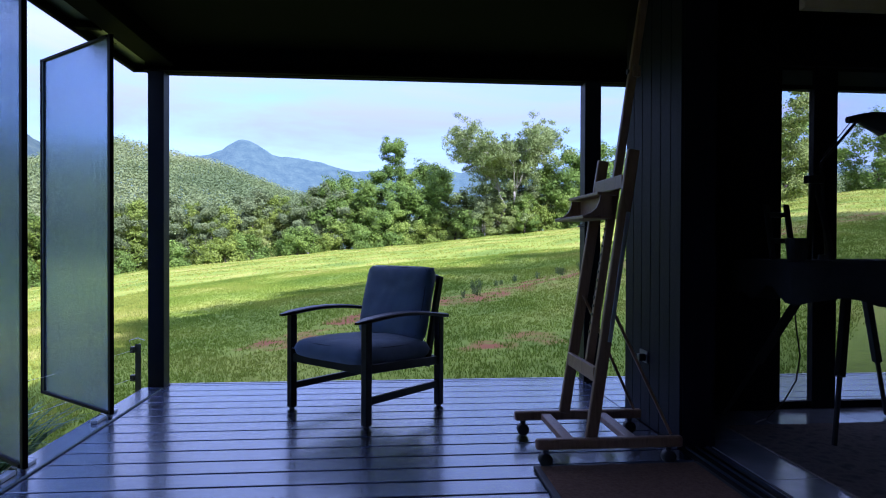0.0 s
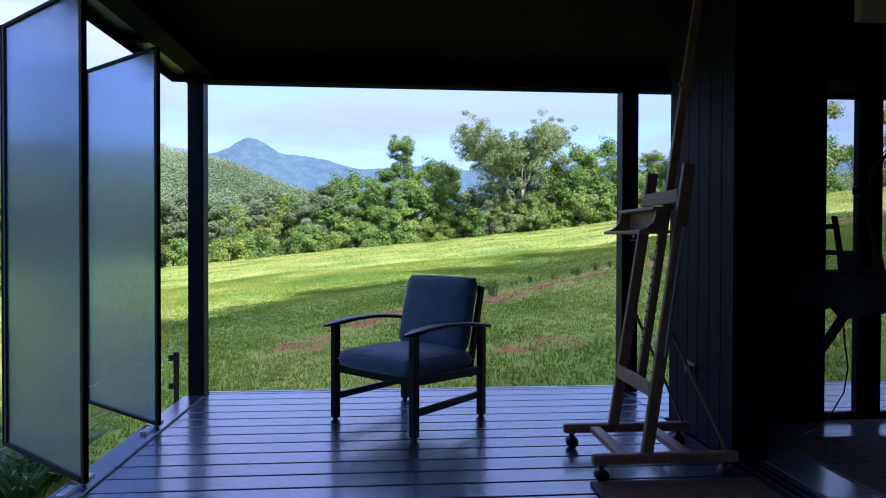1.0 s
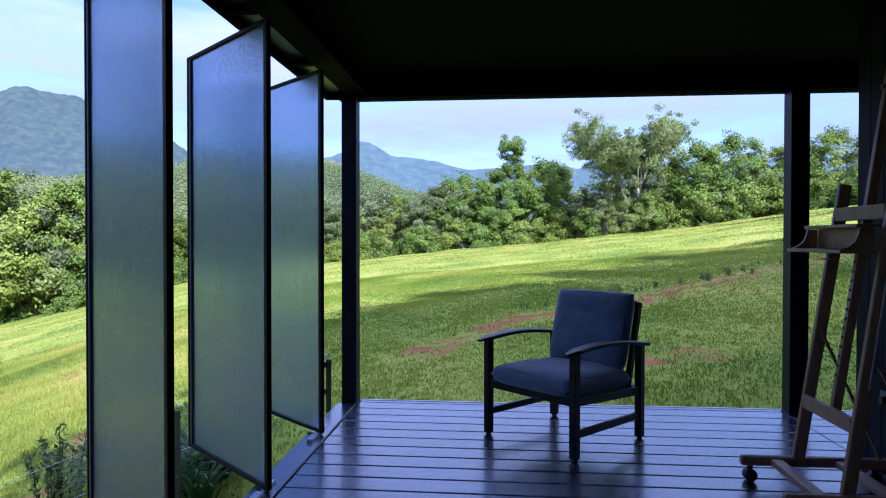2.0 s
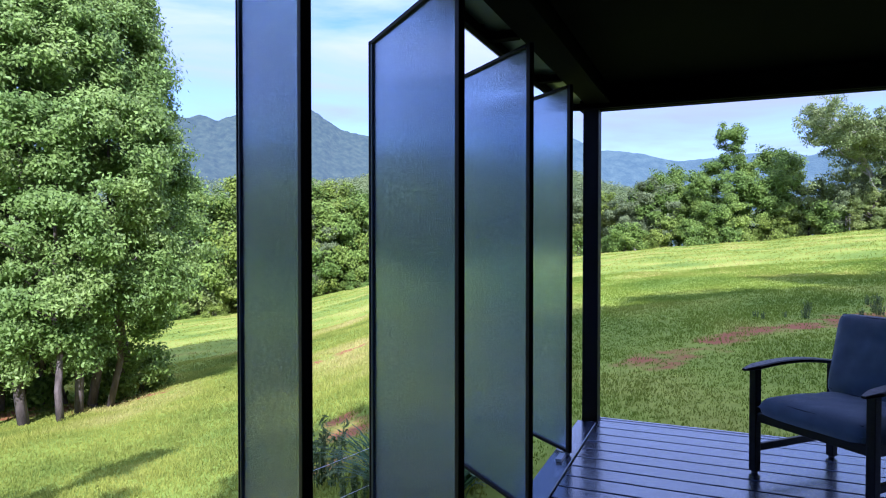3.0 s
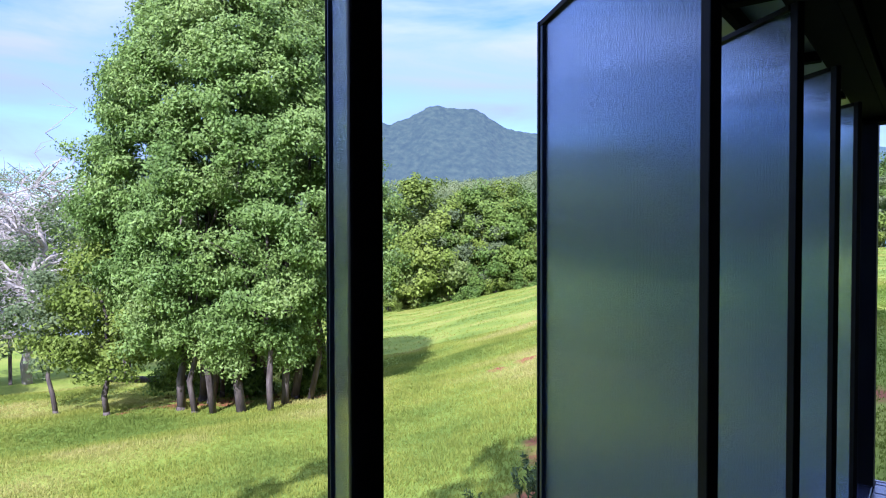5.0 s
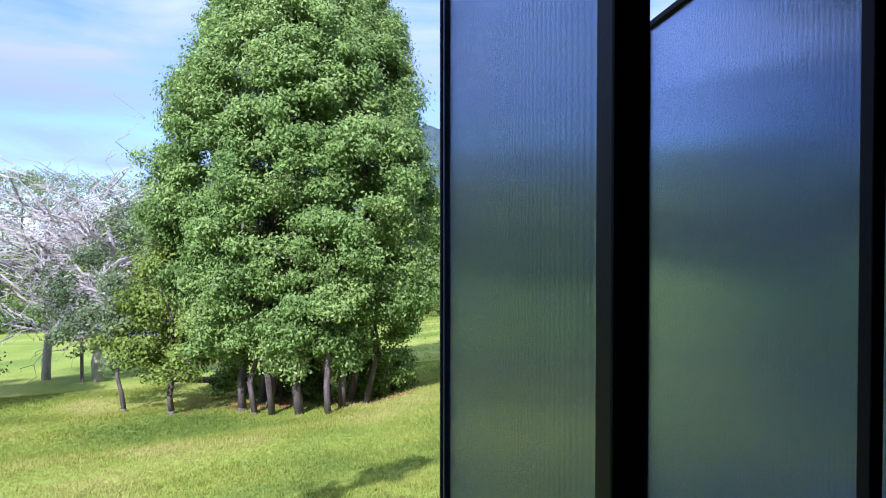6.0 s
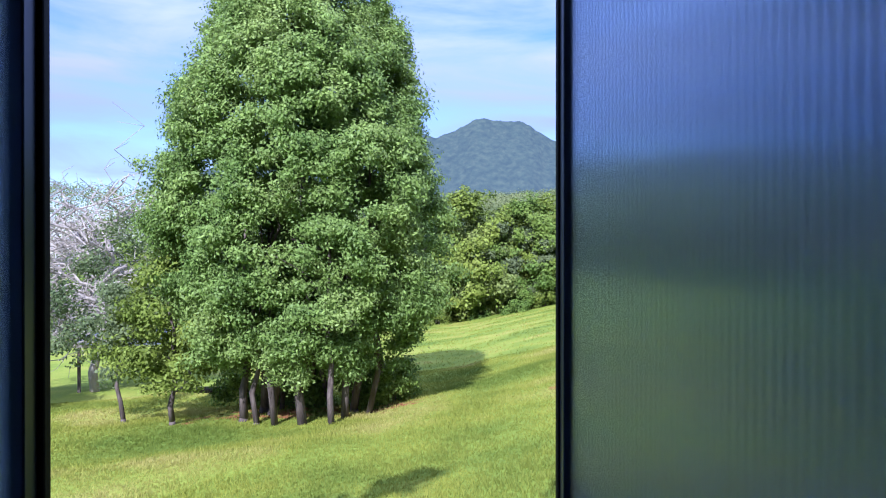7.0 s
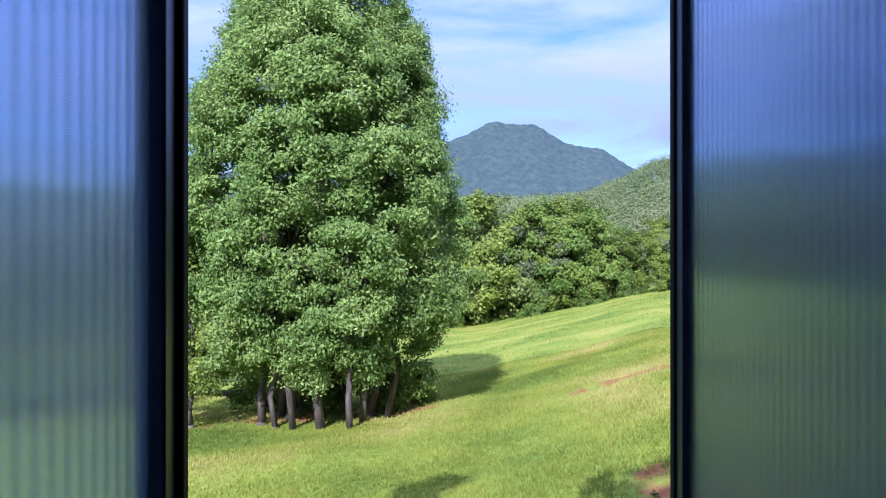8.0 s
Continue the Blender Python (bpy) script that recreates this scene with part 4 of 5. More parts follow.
def tree(name, m, label, seed, h, base, prof, clumps, rad, per, leaf, lmat, bmat, trunks=1, spread=0.3, tr=0.22, fill=0.25, group="", limbs=6, droop=0.4, hollow=0.6, vary=(0.65, 0.7), long=1.0, loose=0.20):
    rng = np.random.default_rng(seed)
    t = thing(name, m, label, "tree", group)
    for i in range(trunks):
        a = 2 * math.pi * (i + 0.3 * rng.random()) / trunks
        s = spread * (0.5 + 0.6 * rng.random()) if trunks > 1 else 0
        x, y = s * math.cos(a), s * math.sin(a)
        bm = bmesh.new()
        r = tr * (0.6 + 0.6 * rng.random()) if trunks > 1 else tr
        top = (x * 1.0 + rng.normal(0, 0.2), y * 1.0 + rng.normal(0, 0.2), base + (h - base) * ((0.40 if trunks == 1 else 0.28) + 0.25 * rng.random()))
        tube(bm, [(x * 1.06, y * 1.06, -0.35), (x, y, 0.12)], [r * 1.5, r * 1.12], 9)
        pts = branch(bm, rng, (x, y, 0.1), top, r * 1.1, r * 0.3, 9, 0.02, 8)
        for k in range(limbs if trunks == 1 else 2):
            p = pts[3 + (k % 4)]
            w = np.interp((p[2] - base) / (h - base), [q[0] for q in prof], [q[1] for q in prof]) * 0.55
            b = rng.random() * 2 * math.pi
            branch(bm, rng, p, (p[0] + w * math.cos(b), p[1] + w * math.sin(b), min(h * 0.9, p[2] + w * 0.7)), r * 0.42, r * 0.1, 6, 0.05, 5)
        part("trunk", bm, bmat, t, "", True)
    c, rr = profile_crown(rng, base, h, prof, clumps, rad, fill, vary)
    p, d = crown_points(rng, c, rr, per, 0.8, hollow)
    p = p + rng.normal(0, loose * rad, p.shape) * np.array([1.0, 1.0, 0.55])
    ax = np.stack([p[:, 0], p[:, 1], (p[:, 2] - base - 0.35 * (h - base)) * 0.5], 1)
    d = 0.6 * d + 0.75 * ax / (np.linalg.norm(ax, axis=1)[:, None] + 0.3)
    ob = new("crown", leaves("crown", p, d, leaf * (0.7 + 0.6 * rng.random(len(p))), rng, lmat, droop, long))
    ob.parent = t
    return t


def on_ground(az, r):
    a = math.radians(az)
    x, y = 0.5 - r * math.sin(a), -0.5 + r * math.cos(a)
    return x, y, float(ground_z(x, y))


# the big many-stemmed tree below the deck
BIG = on_ground(55.7, 20.0)
tree("camphor_tree", pose(*BIG), "large dense green tree on many brown trunks", 11, 15.3, 1.75,
     [(0, 2.3), (0.06, 3.0), (0.2, 3.6), (0.40, 3.75), (0.6, 3.3), (0.78, 2.35), (0.92, 1.3), (1, 0.3)], 4200, 0.46, 150, 0.086, M_LEAF, M_BARK,
     trunks=16, spread=2.1, tr=0.105, fill=0.40, hollow=0.35, vary=(0.5, 0.8), long=1.3, loose=0.27)

kinds = [
    tree("rainforest_tree", pose(*on_ground(4, 93)), "leafy mid-green tree at the pasture edge", 21, 10.5, 0.8,
         [(0, 2.6), (0.2, 3.8), (0.5, 3.9), (0.75, 2.8), (0.92, 1.6), (1, 0.4)], 330, 0.85, 60, 0.27, M_LEAF_B, M_BARK, tr=0.25, group="trees along the pasture edge"),
    tree("rainforest_tree", pose(*on_ground(10, 96)), "rounded olive-green tree at the pasture edge", 22, 8.5, 0.3,
         [(0, 3.0), (0.25, 3.9), (0.55, 3.6), (0.8, 2.4), (1, 0.6)], 310, 0.83, 60, 0.26, M_LEAF_C, M_BARK, tr=0.2, group="trees along the pasture edge"),
    tree("rainforest_tree", pose(*on_ground(20, 96)), "bright yellow-green tree at the pasture edge", 23, 9.5, 0.3,
         [(0, 2.6), (0.25, 3.5), (0.55, 3.7), (0.8, 2.6), (1, 0.5)], 310, 0.83, 60, 0.27, M_LEAF_D, M_BARK, tr=0.2, group="trees along the pasture edge"),
    tree("rainforest_tree", pose(*on_ground(28, 96)), "thin grey-green tree with visible stems", 24, 9.0, 1.5,
         [(0, 1.6), (0.3, 2.4), (0.6, 2.6), (0.85, 1.8), (1, 0.4)], 80, 0.85, 120, 0.28, M_LEAF_E, M_GUMBARK, trunks=3, spread=0.4, tr=0.12, group="trees along the pasture edge"),
]
shrub = tree("edge_shrub", pose(*on_ground(7, 86)), "low leafy shrub at the pasture edge", 25, 3.4, 0.0,
             [(0, 1.9), (0.3, 2.3), (0.7, 1.7), (1, 0.4)], 60, 0.85, 84, 0.26, M_LEAF_B, M_BARK, trunks=3, spread=0.3, tr=0.05, group="shrubs along the pasture edge")
shrub2 = tree("edge_shrub", pose(*on_ground(13, 86)), "low yellowish shrub at the pasture edge", 26, 3.0, 0.0,
              [(0, 1.9), (0.3, 2.3), (0.7, 1.7), (1, 0.4)], 60, 0.85, 84, 0.25, M_LEAF_D, M_BARK, trunks=3, spread=0.3, tr=0.05, group="shrubs along the pasture edge")

rngT = random.Random(5)
# azimuth, distance, kind, scale: the row at the pasture edge
ROW = [(-34, 58, 0, 1.0), (-30, 57, 1, 1.0), (-26.5, 57, 0, 0.85), (-23, 58, 2, 0.9), (-20, 57, 0, 1.0), (-17.2, 56, 0, 1.05), (-15.0, 58, 1, 1.0), (-9.5, 60, 1, 1.0), (-12.6, 56, 3, 0.9), (-11.0, 52.8, 1, 0.5), (-13.2, 53, 0, 0.5), (-9.6, 53, 3, 0.6),
       (-7.0, 57, 1, 0.85), (-4.4, 58, 0, 1.0), (1.2, 57, 0, 0.72), (2.6, 60, 0, 0.95), (4.4, 57, 3, 0.9), (6.0, 58, 3, 0.85), (7.3, 56.5, 3, 0.7), (8.6, 60, 2, 0.8), (11.0, 59, 3, 1.05),
       (13.2, 58, 2, 0.78), (14.4, 57, 3, 0.9), (15.6, 60, 2, 0.82), (17.8, 58, 3, 0.95), (20.2, 60, 2, 0.9), (22.6, 58, 3, 1.0), (25.0, 58, 2, 0.95), (28.0, 60, 0, 0.9),
       (30.6, 57, 0, 1.25), (32.4, 58, 2, 1.35), (33.5, 56, 3, 1.1), (34.4, 57, 0, 1.3), (36.2, 59, 2, 1.55), (37.3, 56, 3, 1.25), (38.2, 58, 1, 1.5), (40.2, 57, 2, 1.6), (42.0, 58, 1, 1.45), (43.1, 56, 3, 1.2), (44, 57, 0, 1.45), (46, 60, 0, 1.4), (49, 60, 2, 1.4),
       (56, 62, 0, 1.1), (61, 60, 3, 1.3), (66, 58, 1, 1.2), (70, 60, 0, 1.2), (75, 62, 1, 1.2), (80, 60, 3, 1.2), (86, 60, 0, 1.2), (-40, 60, 0, 1.0), (-47, 60, 1, 1.0), (-54, 60, 0, 1.2)]
for az, r, k, s in ROW:
    x, y, z = on_ground(az, r * 1.6)
    copy_thing(kinds[k], pose(x, y, z - 0.2, 0, 0, rngT.uniform(0, 360)) @ Matrix.Scale(s * (1.1 if az < 29 else 1.13) * rngT.uniform(0.93, 1.07), 4))
for i in range(40):
    az = -36 + i * 3.15 + rngT.uniform(-0.8, 0.8)
    x, y, z = on_ground(az, rngT.uniform(85.5, 89))
    copy_thing((shrub, shrub2)[i % 3 == 1], pose(x, y, z - 0.15, 0, 0, rngT.uniform(0, 360)) @ Matrix.Scale(rngT.uniform(0.55, 1.15), 4))


# the tall slender tree with a leaning tuft
tree("tufted_tree", pose(*on_ground(-1.2, 91)), "slender bright green tree draped with vines", 31, 15.2, 0.5,
     [(0, 4.2), (0.25, 4.9), (0.45, 4.3), (0.6, 2.8), (0.7, 1.3), (0.8, 0.8), (0.9, 1.5), (0.96, 1.5), (1, 0.7)], 400, 0.9, 130, 0.26, M_LEAF_B, M_BARK, tr=0.2, limbs=3)
tree("round_topped_tree", pose(*on_ground(-5.2, 99)), "round-topped green tree on a slim trunk", 32, 12.0, 0.5,
     [(0, 1.6), (0.4, 1.6), (0.55, 1.2), (0.7, 2.1), (0.86, 2.2), (1, 0.8)], 150, 0.95, 110, 0.30, M_LEAF_B, M_BARK, tr=0.2, limbs=3)

tree("tall_edge_tree", pose(*on_ground(-33.6, 62)), "tall pale green tree at the upper pasture edge", 33, 15.5, 0.6,
     [(0, 2.6), (0.25, 3.4), (0.6, 3.3), (0.85, 2.2), (1, 0.5)], 260, 0.85, 90, 0.24, M_LEAF_C, M_GUMBARK, tr=0.22, limbs=5)


def gum_tree(m, seed):
    """Tall open crown: pale forking limbs that carry separate leaf clouds."""
    rng = np.random.default_rng(seed)
    t = thing("gum_tree", m, "tall gum tree with pale forking limbs and open crown", "tree")
    tips = []
    for i in range(4):
        bm = bmesh.new()
        a = 2 * math.pi * i / 4 + 0.4
        p0 = (0.5 * math.cos(a), 0.5 * math.sin(a), -0.4)
        p1 = (1.3 * math.cos(a), 1.3 * math.sin(a), 5.0 + rng.random())
        branch(bm, rng, p0, p1, 0.20, 0.12, 9, 0.03, 6)
        for j in range(4):
            b = a + rng.normal(0, 0.7)
            ln = 2.0 + 2.2 * rng.random()
            p2 = (p1[0] + ln * 0.9 * math.cos(b), p1[1] + ln * 0.9 * math.sin(b), p1[2] + 2.0 + 2.6 * rng.random())
            branch(bm, rng, p1, p2, 0.10, 0.05, 7, 0.05, 5)
            tips.append(p2)
            for k in range(3):
                c = b + rng.normal(0, 0.9)
                l2 = 1.0 + 1.6 * rng.random()
                p3 = (p2[0] + l2 * math.cos(c), p2[1] + l2 * math.sin(c), p2[2] + 0.5 + 2.2 * rng.random())
                branch(bm, rng, p2, p3, 0.045, 0.018, 5, 0.06, 4)
                tips.append(p3)
        part("trunk", bm, M_GUMBARK, t, "", True)
    tips = np.array(tips)
    low = np.stack([rng.normal(0, 2.3, 70), rng.normal(0, 2.3, 70), 1.5 + 6.5 * rng.random(70)], 1)
    extra = tips[rng.integers(0, len(tips), 430)] + rng.normal(0, 0.85, (430, 3))
    dome = np.stack([rng.normal(0, 1.7, 170), rng.normal(0, 1.7, 170), 7.0 + 4.2 * rng.random(170)], 1)
    c = np.vstack([tips, extra, low, dome])
    rr = 0.38 + 0.45 * rng.random(len(c))
    p, d = crown_points(rng, c, rr, 85, 0.6, 0.3)
    p = p + rng.normal(0, 0.11, p.shape)
    ob = new("crown", leaves("crown", p, d, 0.20 * (0.7 + 0.6 * rng.random(len(p))), rng, M_LEAF_G, 0.9, 1.3))
    ob.parent = t
    return t


gum_tree(pose(*on_ground(-11.7, 86)) @ Matrix.Scale(1.08, 4), 41)


def dead_tree(m, seed, h):
    rng = np.random.default_rng(seed)
    t = thing("bare_tree", m, "leafless silver-grey tree with a tangle of fine branches", "tree")
    bm = bmesh.new()
    pts = branch(bm, rng, (0, 0, -0.4), (0.4, 0.2, h * 0.6), 0.22, 0.10, 8, 0.03, 7)
    part("trunk", bm, M_DEADWOOD, t, "", True)
    bm = bmesh.new()
    for i in range(34):
        p = pts[2 + i % 5]
        a = rng.random() * 2 * math.pi
        ln = h * (0.22 + 0.2 * rng.random())
        q = (p[0] + ln * 0.8 * math.cos(a), p[1] + ln * 0.8 * math.sin(a), p[2] + ln * (0.3 + 0.6 * rng.random()))
        s = branch(bm, rng, p, q, 0.065, 0.026, 5, 0.10, 6)
        for j in range(5):
            b = a + rng.normal(0, 0.9)
            l2 = ln * (0.3 + 0.3 * rng.random())
            p2 = s[1 + j % 4]
            q2 = (p2[0] + l2 * math.cos(b), p2[1] + l2 * math.sin(b), p2[2] + l2 * rng.normal(0.25, 0.5))
            s2 = branch(bm, rng, p2, q2, 0.026, 0.013, 4, 0.13, 5)
            for k in range(4):
                c = b + rng.normal(0, 1.0)
                l3 = l2 * 0.45
                p3 = s2[1 + k % 3]
                branch(bm, rng, p3, (p3[0] + l3 * math.cos(c), p3[1] + l3 * math.sin(c), p3[2] + l3 * rng.normal(0, 0.6)), 0.014, 0.007, 3, 0.12, 3)
    part("branching", bm, M_DEADWOOD, t)["kind"] = "stuff"
    return t


dead_tree(pose(*on_ground(71.5, 33)), 51, 12.0)
dead_tree(pose(*on_ground(75, 36)), 52, 12.5)
tree("young_tree", pose(*on_ground(66.6, 20.5)), "young bright green tree beside the large one", 61, 5.8, 1.2, [(0, 0.8), (0.3, 1.5), (0.6, 1.4), (0.85, 0.8), (1, 0.2)], 110, 0.6, 170, 0.115,
     M_LEAF_D, M_BARK, tr=0.08, limbs=4)
tree("young_tree", pose(*on_ground(70, 23)), "small drooping grey-green tree on a thin trunk", 62, 6.4, 1.5, [(0, 1.1), (0.3, 1.9), (0.6, 1.7), (0.85, 1.0), (1, 0.2)], 130, 0.5, 70, 0.12,
     M_LEAF_S, M_BARK, tr=0.07, limbs=4)
for i, (az, r) in enumerate(((84, 29), (89, 27), (95, 30))):
    tree("slope_tree", pose(*on_ground(az, r)), "grey-green tree on the lower slope", 63 + i, 8.5, 0.8, [(0, 1.8), (0.3, 2.8), (0.6, 2.4), (0.85, 1.4), (1, 0.3)], 140, 0.85, 180, 0.15,
         M_LEAF_S if i != 1 else M_LEAF_C, M_BARK, tr=0.15, limbs=4)

# trees behind the house that shade the near pasture
for i, (x, y, h) in enumerate(((6.5, -8.5, 12), (11, -8.5, 18.5), (16, -5.5, 22), (19, -0.5, 22.5), (23.5, 3, 22.5), (28, 6, 22), (33, 9, 21), (14, -3.2, 20), (21, -4.5, 24), (13.2, -9.5, 23), (25.5, -1.0, 25), (1.5, -8, 12.5))):
    tree("shade_tree", pose(x, y, float(ground_z(x, y))), "leafy tree behind the house", 81 + i, h, 2.2, [(0, 2.0), (0.3, 3.4), (0.6, 3.2), (0.85, 2.0), (1, 0.4)], 400 if x > 2 else 56, 1.25 if x > 2 else 0.6, 40 if x > 2 else 22, 0.6 if x > 2 else 0.36,
         M_LEAF_C, M_BARK, tr=0.25, limbs=4, group="trees behind the house")

# added understory shrubs, standing in for the deep shade behind the trunks
for dx, dy, k in ((-2.2, 1.6, 0.62), (-0.4, 2.6, 0.55), (-3.4, 0.2, 0.5), (1.2, 2.4, 0.42)):
    x, y = BIG[0] + dx, BIG[1] + dy
    copy_thing(shrub, pose(x, y, float(ground_z(x, y)) - 0.1, 0, 0, dx * 90) @ Matrix.Scale(k, 4))

# roofed shelter beyond the big tree
sx, sy, sz = on_ground(68.5, 34)
sh = thing("garden_shelter", pose(sx, sy, sz, 0, 0, 60), "low open shelter with a blue-grey sheet roof", "shelter")
part("roof", boxed(-2.4, 2.4, -1.6, 1.6, 2.3, 2.38, 0.01, pose(0, 0, 0, 4)), M_ROOF, sh)
for x in (-2.2, 2.2):
    for y in (-1.4, 1.4):
        part("post", boxed(x - 0.06, x + 0.06, y - 0.06, y + 0.06, -0.4, 2.3), M_BARK, sh)
lx, ly, lz = on_ground(62.5, 23.5)
tagged(part("fallen_log", tube(bmesh.new(), [(lx - 1.6, ly - 0.9, lz + 0.55), (lx, ly, lz + 0.62), (lx + 1.4, ly + 0.9, lz + 0.75)], [0.10, 0.12, 0.09], 9), M_BARK, None, "", True),
       "fallen brown log propped among the trunks", "log")


# ---------------------------------------------------------------- wooded hills (uncountable canopies)
def woodland(name, az0, az1, r0, r1, el, count, seed, size, label):
    """A wooded slope: canopies of leaf tufts from the foot to a crest of given elevation."""
    rng = np.random.default_rng(seed)
    az = az0 + (az1 - az0) * rng.random(count)
    t = rng.random(count) ** 0.8
    r = r0 + (r1 - r0) * t
    top = np.interp(az, [e[0] for e in el], [e[1] for e in el])
    foot = ground_z(0.5 - r0 * np.sin(np.radians(az)), -0.5 + r0 * np.cos(np.radians(az)))
    z = foot + (1.3 + r1 * np.tan(np.radians(top)) - foot) * t
    a = np.radians(az)
    c = np.stack([0.5 - r * np.sin(a), -0.5 + r * np.cos(a), z], 1)
    per = 31
    p, d = crown_points(rng, c, size * (0.7 + 0.6 * rng.random(count)), per, 0.9, 0.55)
    me = leaves(name, p, d, size * 0.27 * (0.7 + 0.6 * rng.random(len(p))), rng, M_WOODS, 0.2, 1.0, 0.28)
    tagged(new(name, me), label, "woodland", kind="stuff")


woodland("wooded_hill", 4, 40, 130, 300, [(4, 3.2), (9, 4.6), (13.5, 6.4), (18, 7.4), (22, 8.3), (25, 7.6), (28, 6.0), (31, 5.0), (40, 4.5)], 6500, 71, 2.6, "wooded hillside of mixed green trees")
woodland("wooded_foothill", 24, 92, 110, 260, [(24, 4.0), (31, 4.4), (36, 4.6), (42, 4.7), (50, 4.8), (60, 4.5), (75, 5.0), (92, 5)], 4200, 72, 2.4, "green wooded foothill behind the pasture")
woodland("wooded_rise", -60, 6, 100, 170, [(-60, 6), (-30, 4.6), (-14, 3.0), (-4, 2.0), (6, 1.6)], 1800, 73, 2.2, "green woods beyond the rising pasture")


# ---------------------------------------------------------------- grass, weeds and fence
def grass(name, count, seed, az0, az1, r0, r1, h, label, mat, mask=0.46):
    rng = np.random.default_rng(seed)
    az = np.radians(az0 + (az1 - az0) * rng.random(count))
    r = r0 + (r1 - r0) * rng.random(count) ** 0.75
    x, y = 0.5 - r * np.sin(az), -0.5 + r * np.cos(az)
    keep = ~((x > -0.25) & (y < 4.8)) & (soil(x, y) < mask * (0.6 + 0.8 * rng.random(count)))
    x, y = x[keep], y[keep]
    z = ground_z(x, y)
    n = len(x)
    hh = h * (0.45 + 0.9 * rng.random(n)) * (0.7 + 0.5 * np.sin(x * 0.8 + np.sin(y * 0.6)) ** 2)
    vs, fs = [], []
    for k in range(3):
        a = rng.random(n) * 2 * np.pi
        w = 0.005 + 0.006 * rng.random(n) + 0.0005 * r[keep]
        ox, oy = rng.normal(0, 0.04, n), rng.normal(0, 0.04, n)
        lean = 0.3 + 0.7 * rng.random(n)
        b = rng.random(n) * 2 * np.pi
        p0 = np.stack([x + ox - w * np.cos(a), y + oy - w * np.sin(a), z - 0.02], 1)
        p1 = np.stack([x + ox + w * np.cos(a), y + oy + w * np.sin(a), z - 0.02], 1)
        p2 = np.stack([x + ox + hh * lean * np.cos(b), y + oy + hh * lean * np.sin(b), z + hh], 1)
        vs.append(np.stack([p0, p1, p2], 1).reshape(-1, 3))
    v = np.concatenate(vs)
    me = mesh_from_arrays(name, v, np.arange(len(v)).reshape(-1, 3), mat)
    tagged(new(name, me), label, "grass", kind="stuff")


grass("grass_slope", 105000, 91, 16, 84, 3.0, 30, 0.06, "short green grass on the slope beside the deck", M_BLADE)
grass("grass_field", 120000, 92, -44, 18, 5.0, 34, 0.038, "short green grass on the pasture before the deck", M_BLADE_N)
grass("grass_far", 42000, 93, -44, 60, 26, 85, 0.075, "tufted grass on the far pasture", M_BLADE)


def weed(m, seed, label, stems=7, h=0.5):
    rng = np.random.default_rng(seed)
    w = thing("tall_weed", m, label, "plant", "weeds on the pasture")
    pos, out = [], []
    for i in range(stems):
        a, s = rng.random() * 6.28, 0.16 * rng.random()
        x, y, hh = s * math.cos(a), s * math.sin(a), h * (0.6 + 0.5 * rng.random())
        bm = bmesh.new()
        tube(bm, [(x, y, -0.05), (x * 1.2, y * 1.2, hh * 0.5), (x * 1.5, y * 1.5, hh)], [0.007, 0.005, 0.003], 5)
        part("stem", bm, M_LILY, w)
        for k in range(44):
            t = 0.12 + 0.88 * k / 43
            pos.append((x * (1 + 0.5 * t) + rng.normal(0, 0.02), y * (1 + 0.5 * t) + rng.normal(0, 0.02), hh * t))
            out.append((rng.normal(), rng.normal(), 0.3))
    pos, out = np.array(pos), np.array(out)
    ob = new("leaves", leaves("leaves", pos, out, np.full(len(pos), 0.046), rng, M_WEED, -0.6, 1.9))
    ob.parent = w
    return w


w0 = weed(pose(-2.55, 4.4, float(ground_z(-2.55, 4.4))), 95, "tall dark green weed growing on the pasture", 9, 0.62)
for wx, wy, s in ((-2.05, 4.75, 0.7), (-3.2, 4.3, 0.5), (-1.9, 3.9, 0.6), (-4.4, 2.4, 0.45), (-3.6, 1.9, 0.5), (-2.3, 5.2, 0.55)):
    copy_thing(w0, pose(wx, wy, float(ground_z(wx, wy)), 0, 0, wx * 77) @ Matrix.Scale(s, 4))
rngW = random.Random(17)
for i in range(26):
    u = i / 25
    wx, wy = 1.6 + 7.6 * u + rngW.uniform(-0.5, 0.5), 13.6 + 5.4 * u + rngW.uniform(-0.7, 1.0)
    copy_thing(w0, pose(wx, wy, float(ground_z(wx, wy)), 0, 0, rngW.uniform(0, 360)) @ Matrix.Scale(rngW.uniform(0.20, 0.40), 4))


def lily_clump(m, seed):
    rng = np.random.default_rng(seed)
    c = thing("strap_leaf_clump", m, "clump of dark green strap leaves under the deck edge", "plant", "strap-leaf plants below the panels")
    bm = bmesh.new()
    for i in range(60):
        a = rng.random() * 6.28
        s, ln = 0.12 * rng.random(), 0.45 + 0.35 * rng.random()
        x, y = s * math.cos(a), s * math.sin(a)
        rows = []
        for t in np.linspace(0, 1, 5):
            rad = s + ln * 0.75 * t ** 1.4
            z = ln * (1.1 * t - 0.55 * t * t)
            w = 0.014 * (1 - t) ** 0.6 + 0.001
            px, py = rad * math.cos(a), rad * math.sin(a)
            rows.append((bm.verts.new((px - w * math.sin(a), py + w * math.cos(a), z)), bm.verts.new((px + w * math.sin(a), py - w * math.cos(a), z))))
        for p, q in zip(rows, rows[1:]):
            bm.faces.new((p[0], p[1], q[1], q[0]))
    part("leaves", bm, M_LILY, c)
    return c


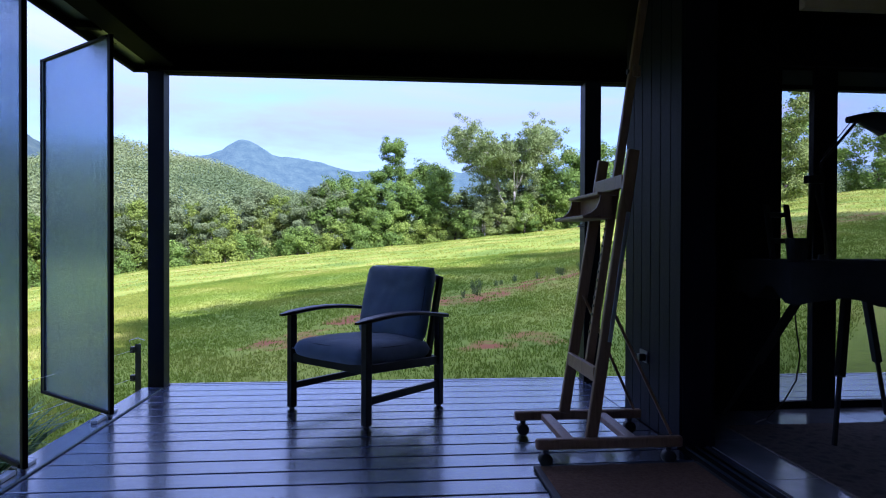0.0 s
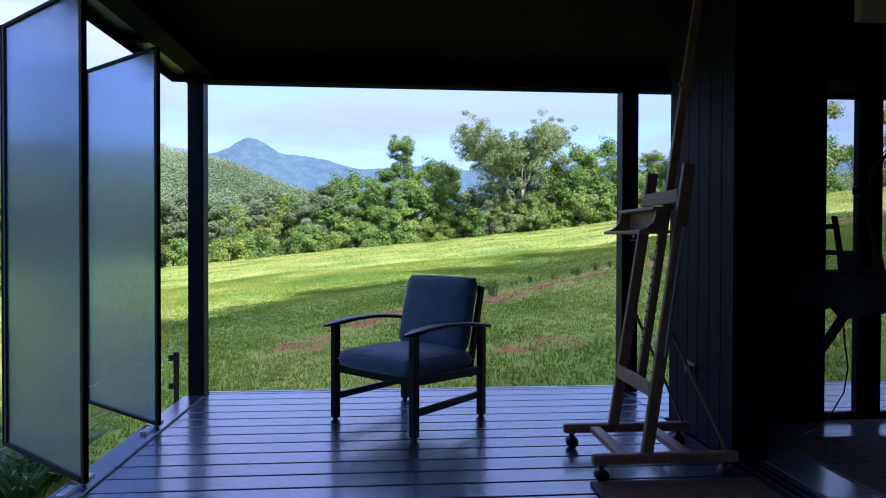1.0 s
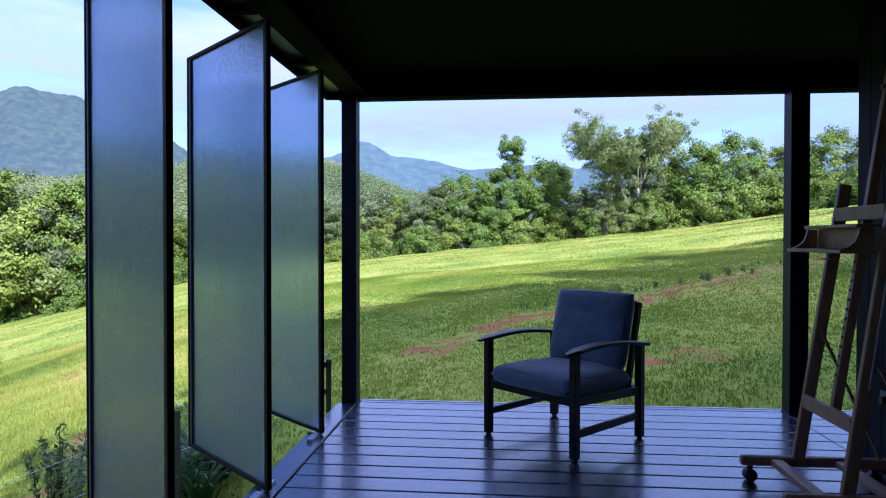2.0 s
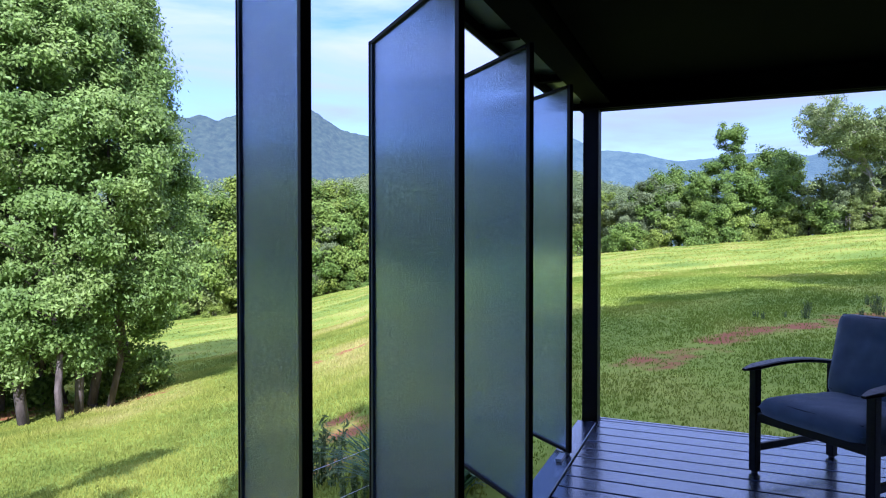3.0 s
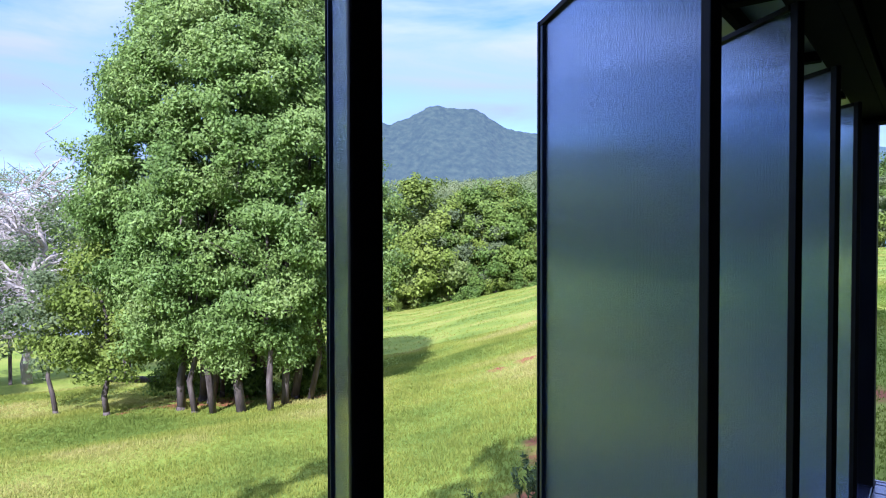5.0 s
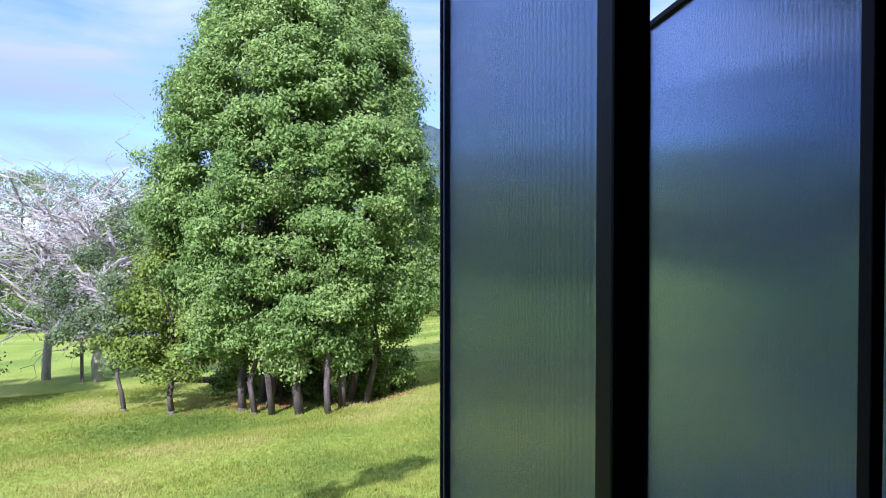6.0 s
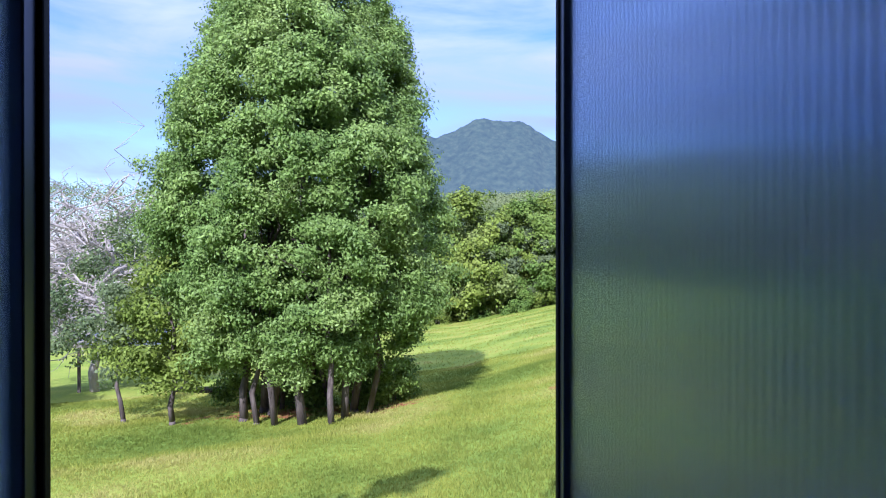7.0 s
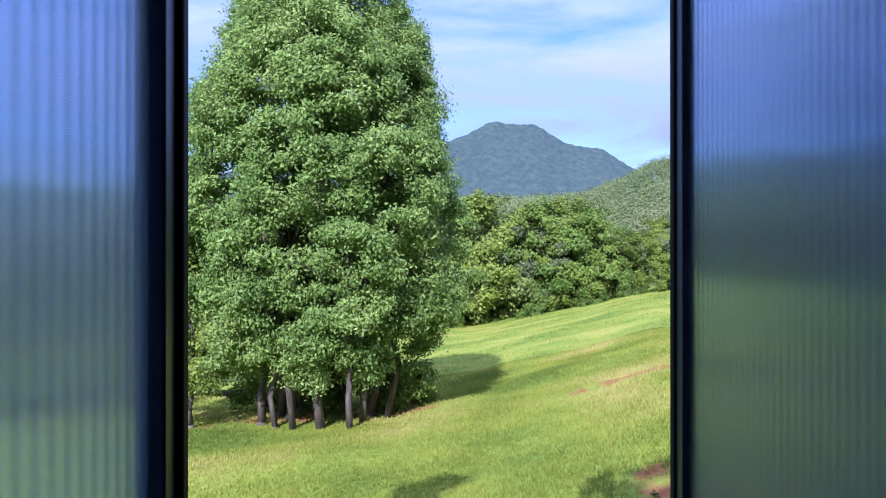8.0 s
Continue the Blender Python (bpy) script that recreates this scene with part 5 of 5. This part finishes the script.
l0 = lily_clump(pose(-1.05, 4.2, float(ground_z(-1.05, 4.2))), 97)
for lx, ly in ((-1.3, 4.45), (-1.55, 4.1), (-1.35, 3.75), (-1.0, 3.75), (-1.8, 4.2)):
    copy_thing(l0, pose(lx, ly, float(ground_z(lx, ly)), 0, 0, lx * 300))


def fence_stake(m):
    s = thing("fence_stake", m, "black steel fence stake with a wire insulator", "fence post", "fence stakes below the deck")
    bm = bmesh.new()
    box(bm, -0.022, 0.022, -0.004, 0.004, -0.4, 0.80)
    box(bm, -0.004, 0.004, 0.004, 0.03, -0.4, 0.80)
    part("stake", bm, M_PLASTIC, s)
    for z in (0.73, 0.5, 0.28):
        part("insulator", boxed(-0.06, -0.023, -0.02, 0.02, z, z + 0.05, 0.006), M_PLASTIC, s)
    bm = bmesh.new()
    tube(bm, [(-0.05, 0, 0.77), (-0.07, 0, 0.83), (0.0, 0, 0.85), (0.05, 0, 0.83)], [0.003] * 4, 5)
    part("wire_hook", bm, M_WIRE, s)
    return s


STAKES = [(-0.32, 4.72), (-0.92, 3.3), (-2.6, -1.1)]
z0 = [float(ground_z(x, y)) for x, y in STAKES]
st = fence_stake(pose(*STAKES[0], z0[0]))
for (x, y), z in zip(STAKES[1:], z0[1:]):
    copy_thing(st, pose(x, y, z))
for dz in (0.75, 0.52):
    for (xa, ya), za, (xb, yb), zb in zip(STAKES, z0, STAKES[1:], z0[1:]):
        bm = bmesh.new()
        tube(bm, [(xa - 0.04, ya, za + dz), ((xa + xb) / 2 - 0.04, (ya + yb) / 2, (za + zb) / 2 + dz - 0.02), (xb - 0.04, yb, zb + dz)], [0.0016] * 3, 4)
        tagged(part("fence_wire", bm, M_WIRE), "thin pale fence wire between stakes", "wire", "fence wires below the deck")


# ---------------------------------------------------------------- deck boards and room tiles
def pieces(name, meshes, mats, parent):
    for me, m in zip(meshes, mats):
        ob = new(name, me)
        ob.parent = parent
        ob.matrix_basis = m


board_mesh = mesh_of("board", boxed(0.0, 3.285, 0.0, 0.166, -0.033, 0.0, 0.005), M_BOARD)
long_mesh = mesh_of("board", boxed(0.0, 5.70, 0.0, 0.166, -0.033, 0.0, 0.005), M_BOARD)
rows_b = []
y = 4.284
while y > DECK_Y0:
    rows_b.append(y)
    y -= 0.178
for y in rows_b:
    pieces("board", [board_mesh], [pose(0.0, y, 0)], floor)
    if y > 3.42:
        pieces("board", [long_mesh], [pose(3.288, y, 0)], floor)
nail_rows = [0.45 * i + 0.3 for i in range(8)]
bm = bmesh.new()
for y in rows_b:
    if y > -0.5:
        for x in nail_rows:
            for dy in (0.035, 0.13):
                bmesh.ops.create_circle(bm, cap_ends=True, radius=0.0045, segments=6, matrix=pose(x, y + dy, 0.0006))
part("nail_heads", bm, M_STEEL, floor)["kind"] = "stuff"

tile_mesh = mesh_of("tile", boxed(0.0, 0.597, 0.0, 0.597, -0.0038, 0.004, 0.002), M_TILE)
for i in range(9):
    for j in range(12):
        pieces("tile", [tile_mesh], [pose(3.485 + i * 0.6, 2.80 - j * 0.6, 0)], room)
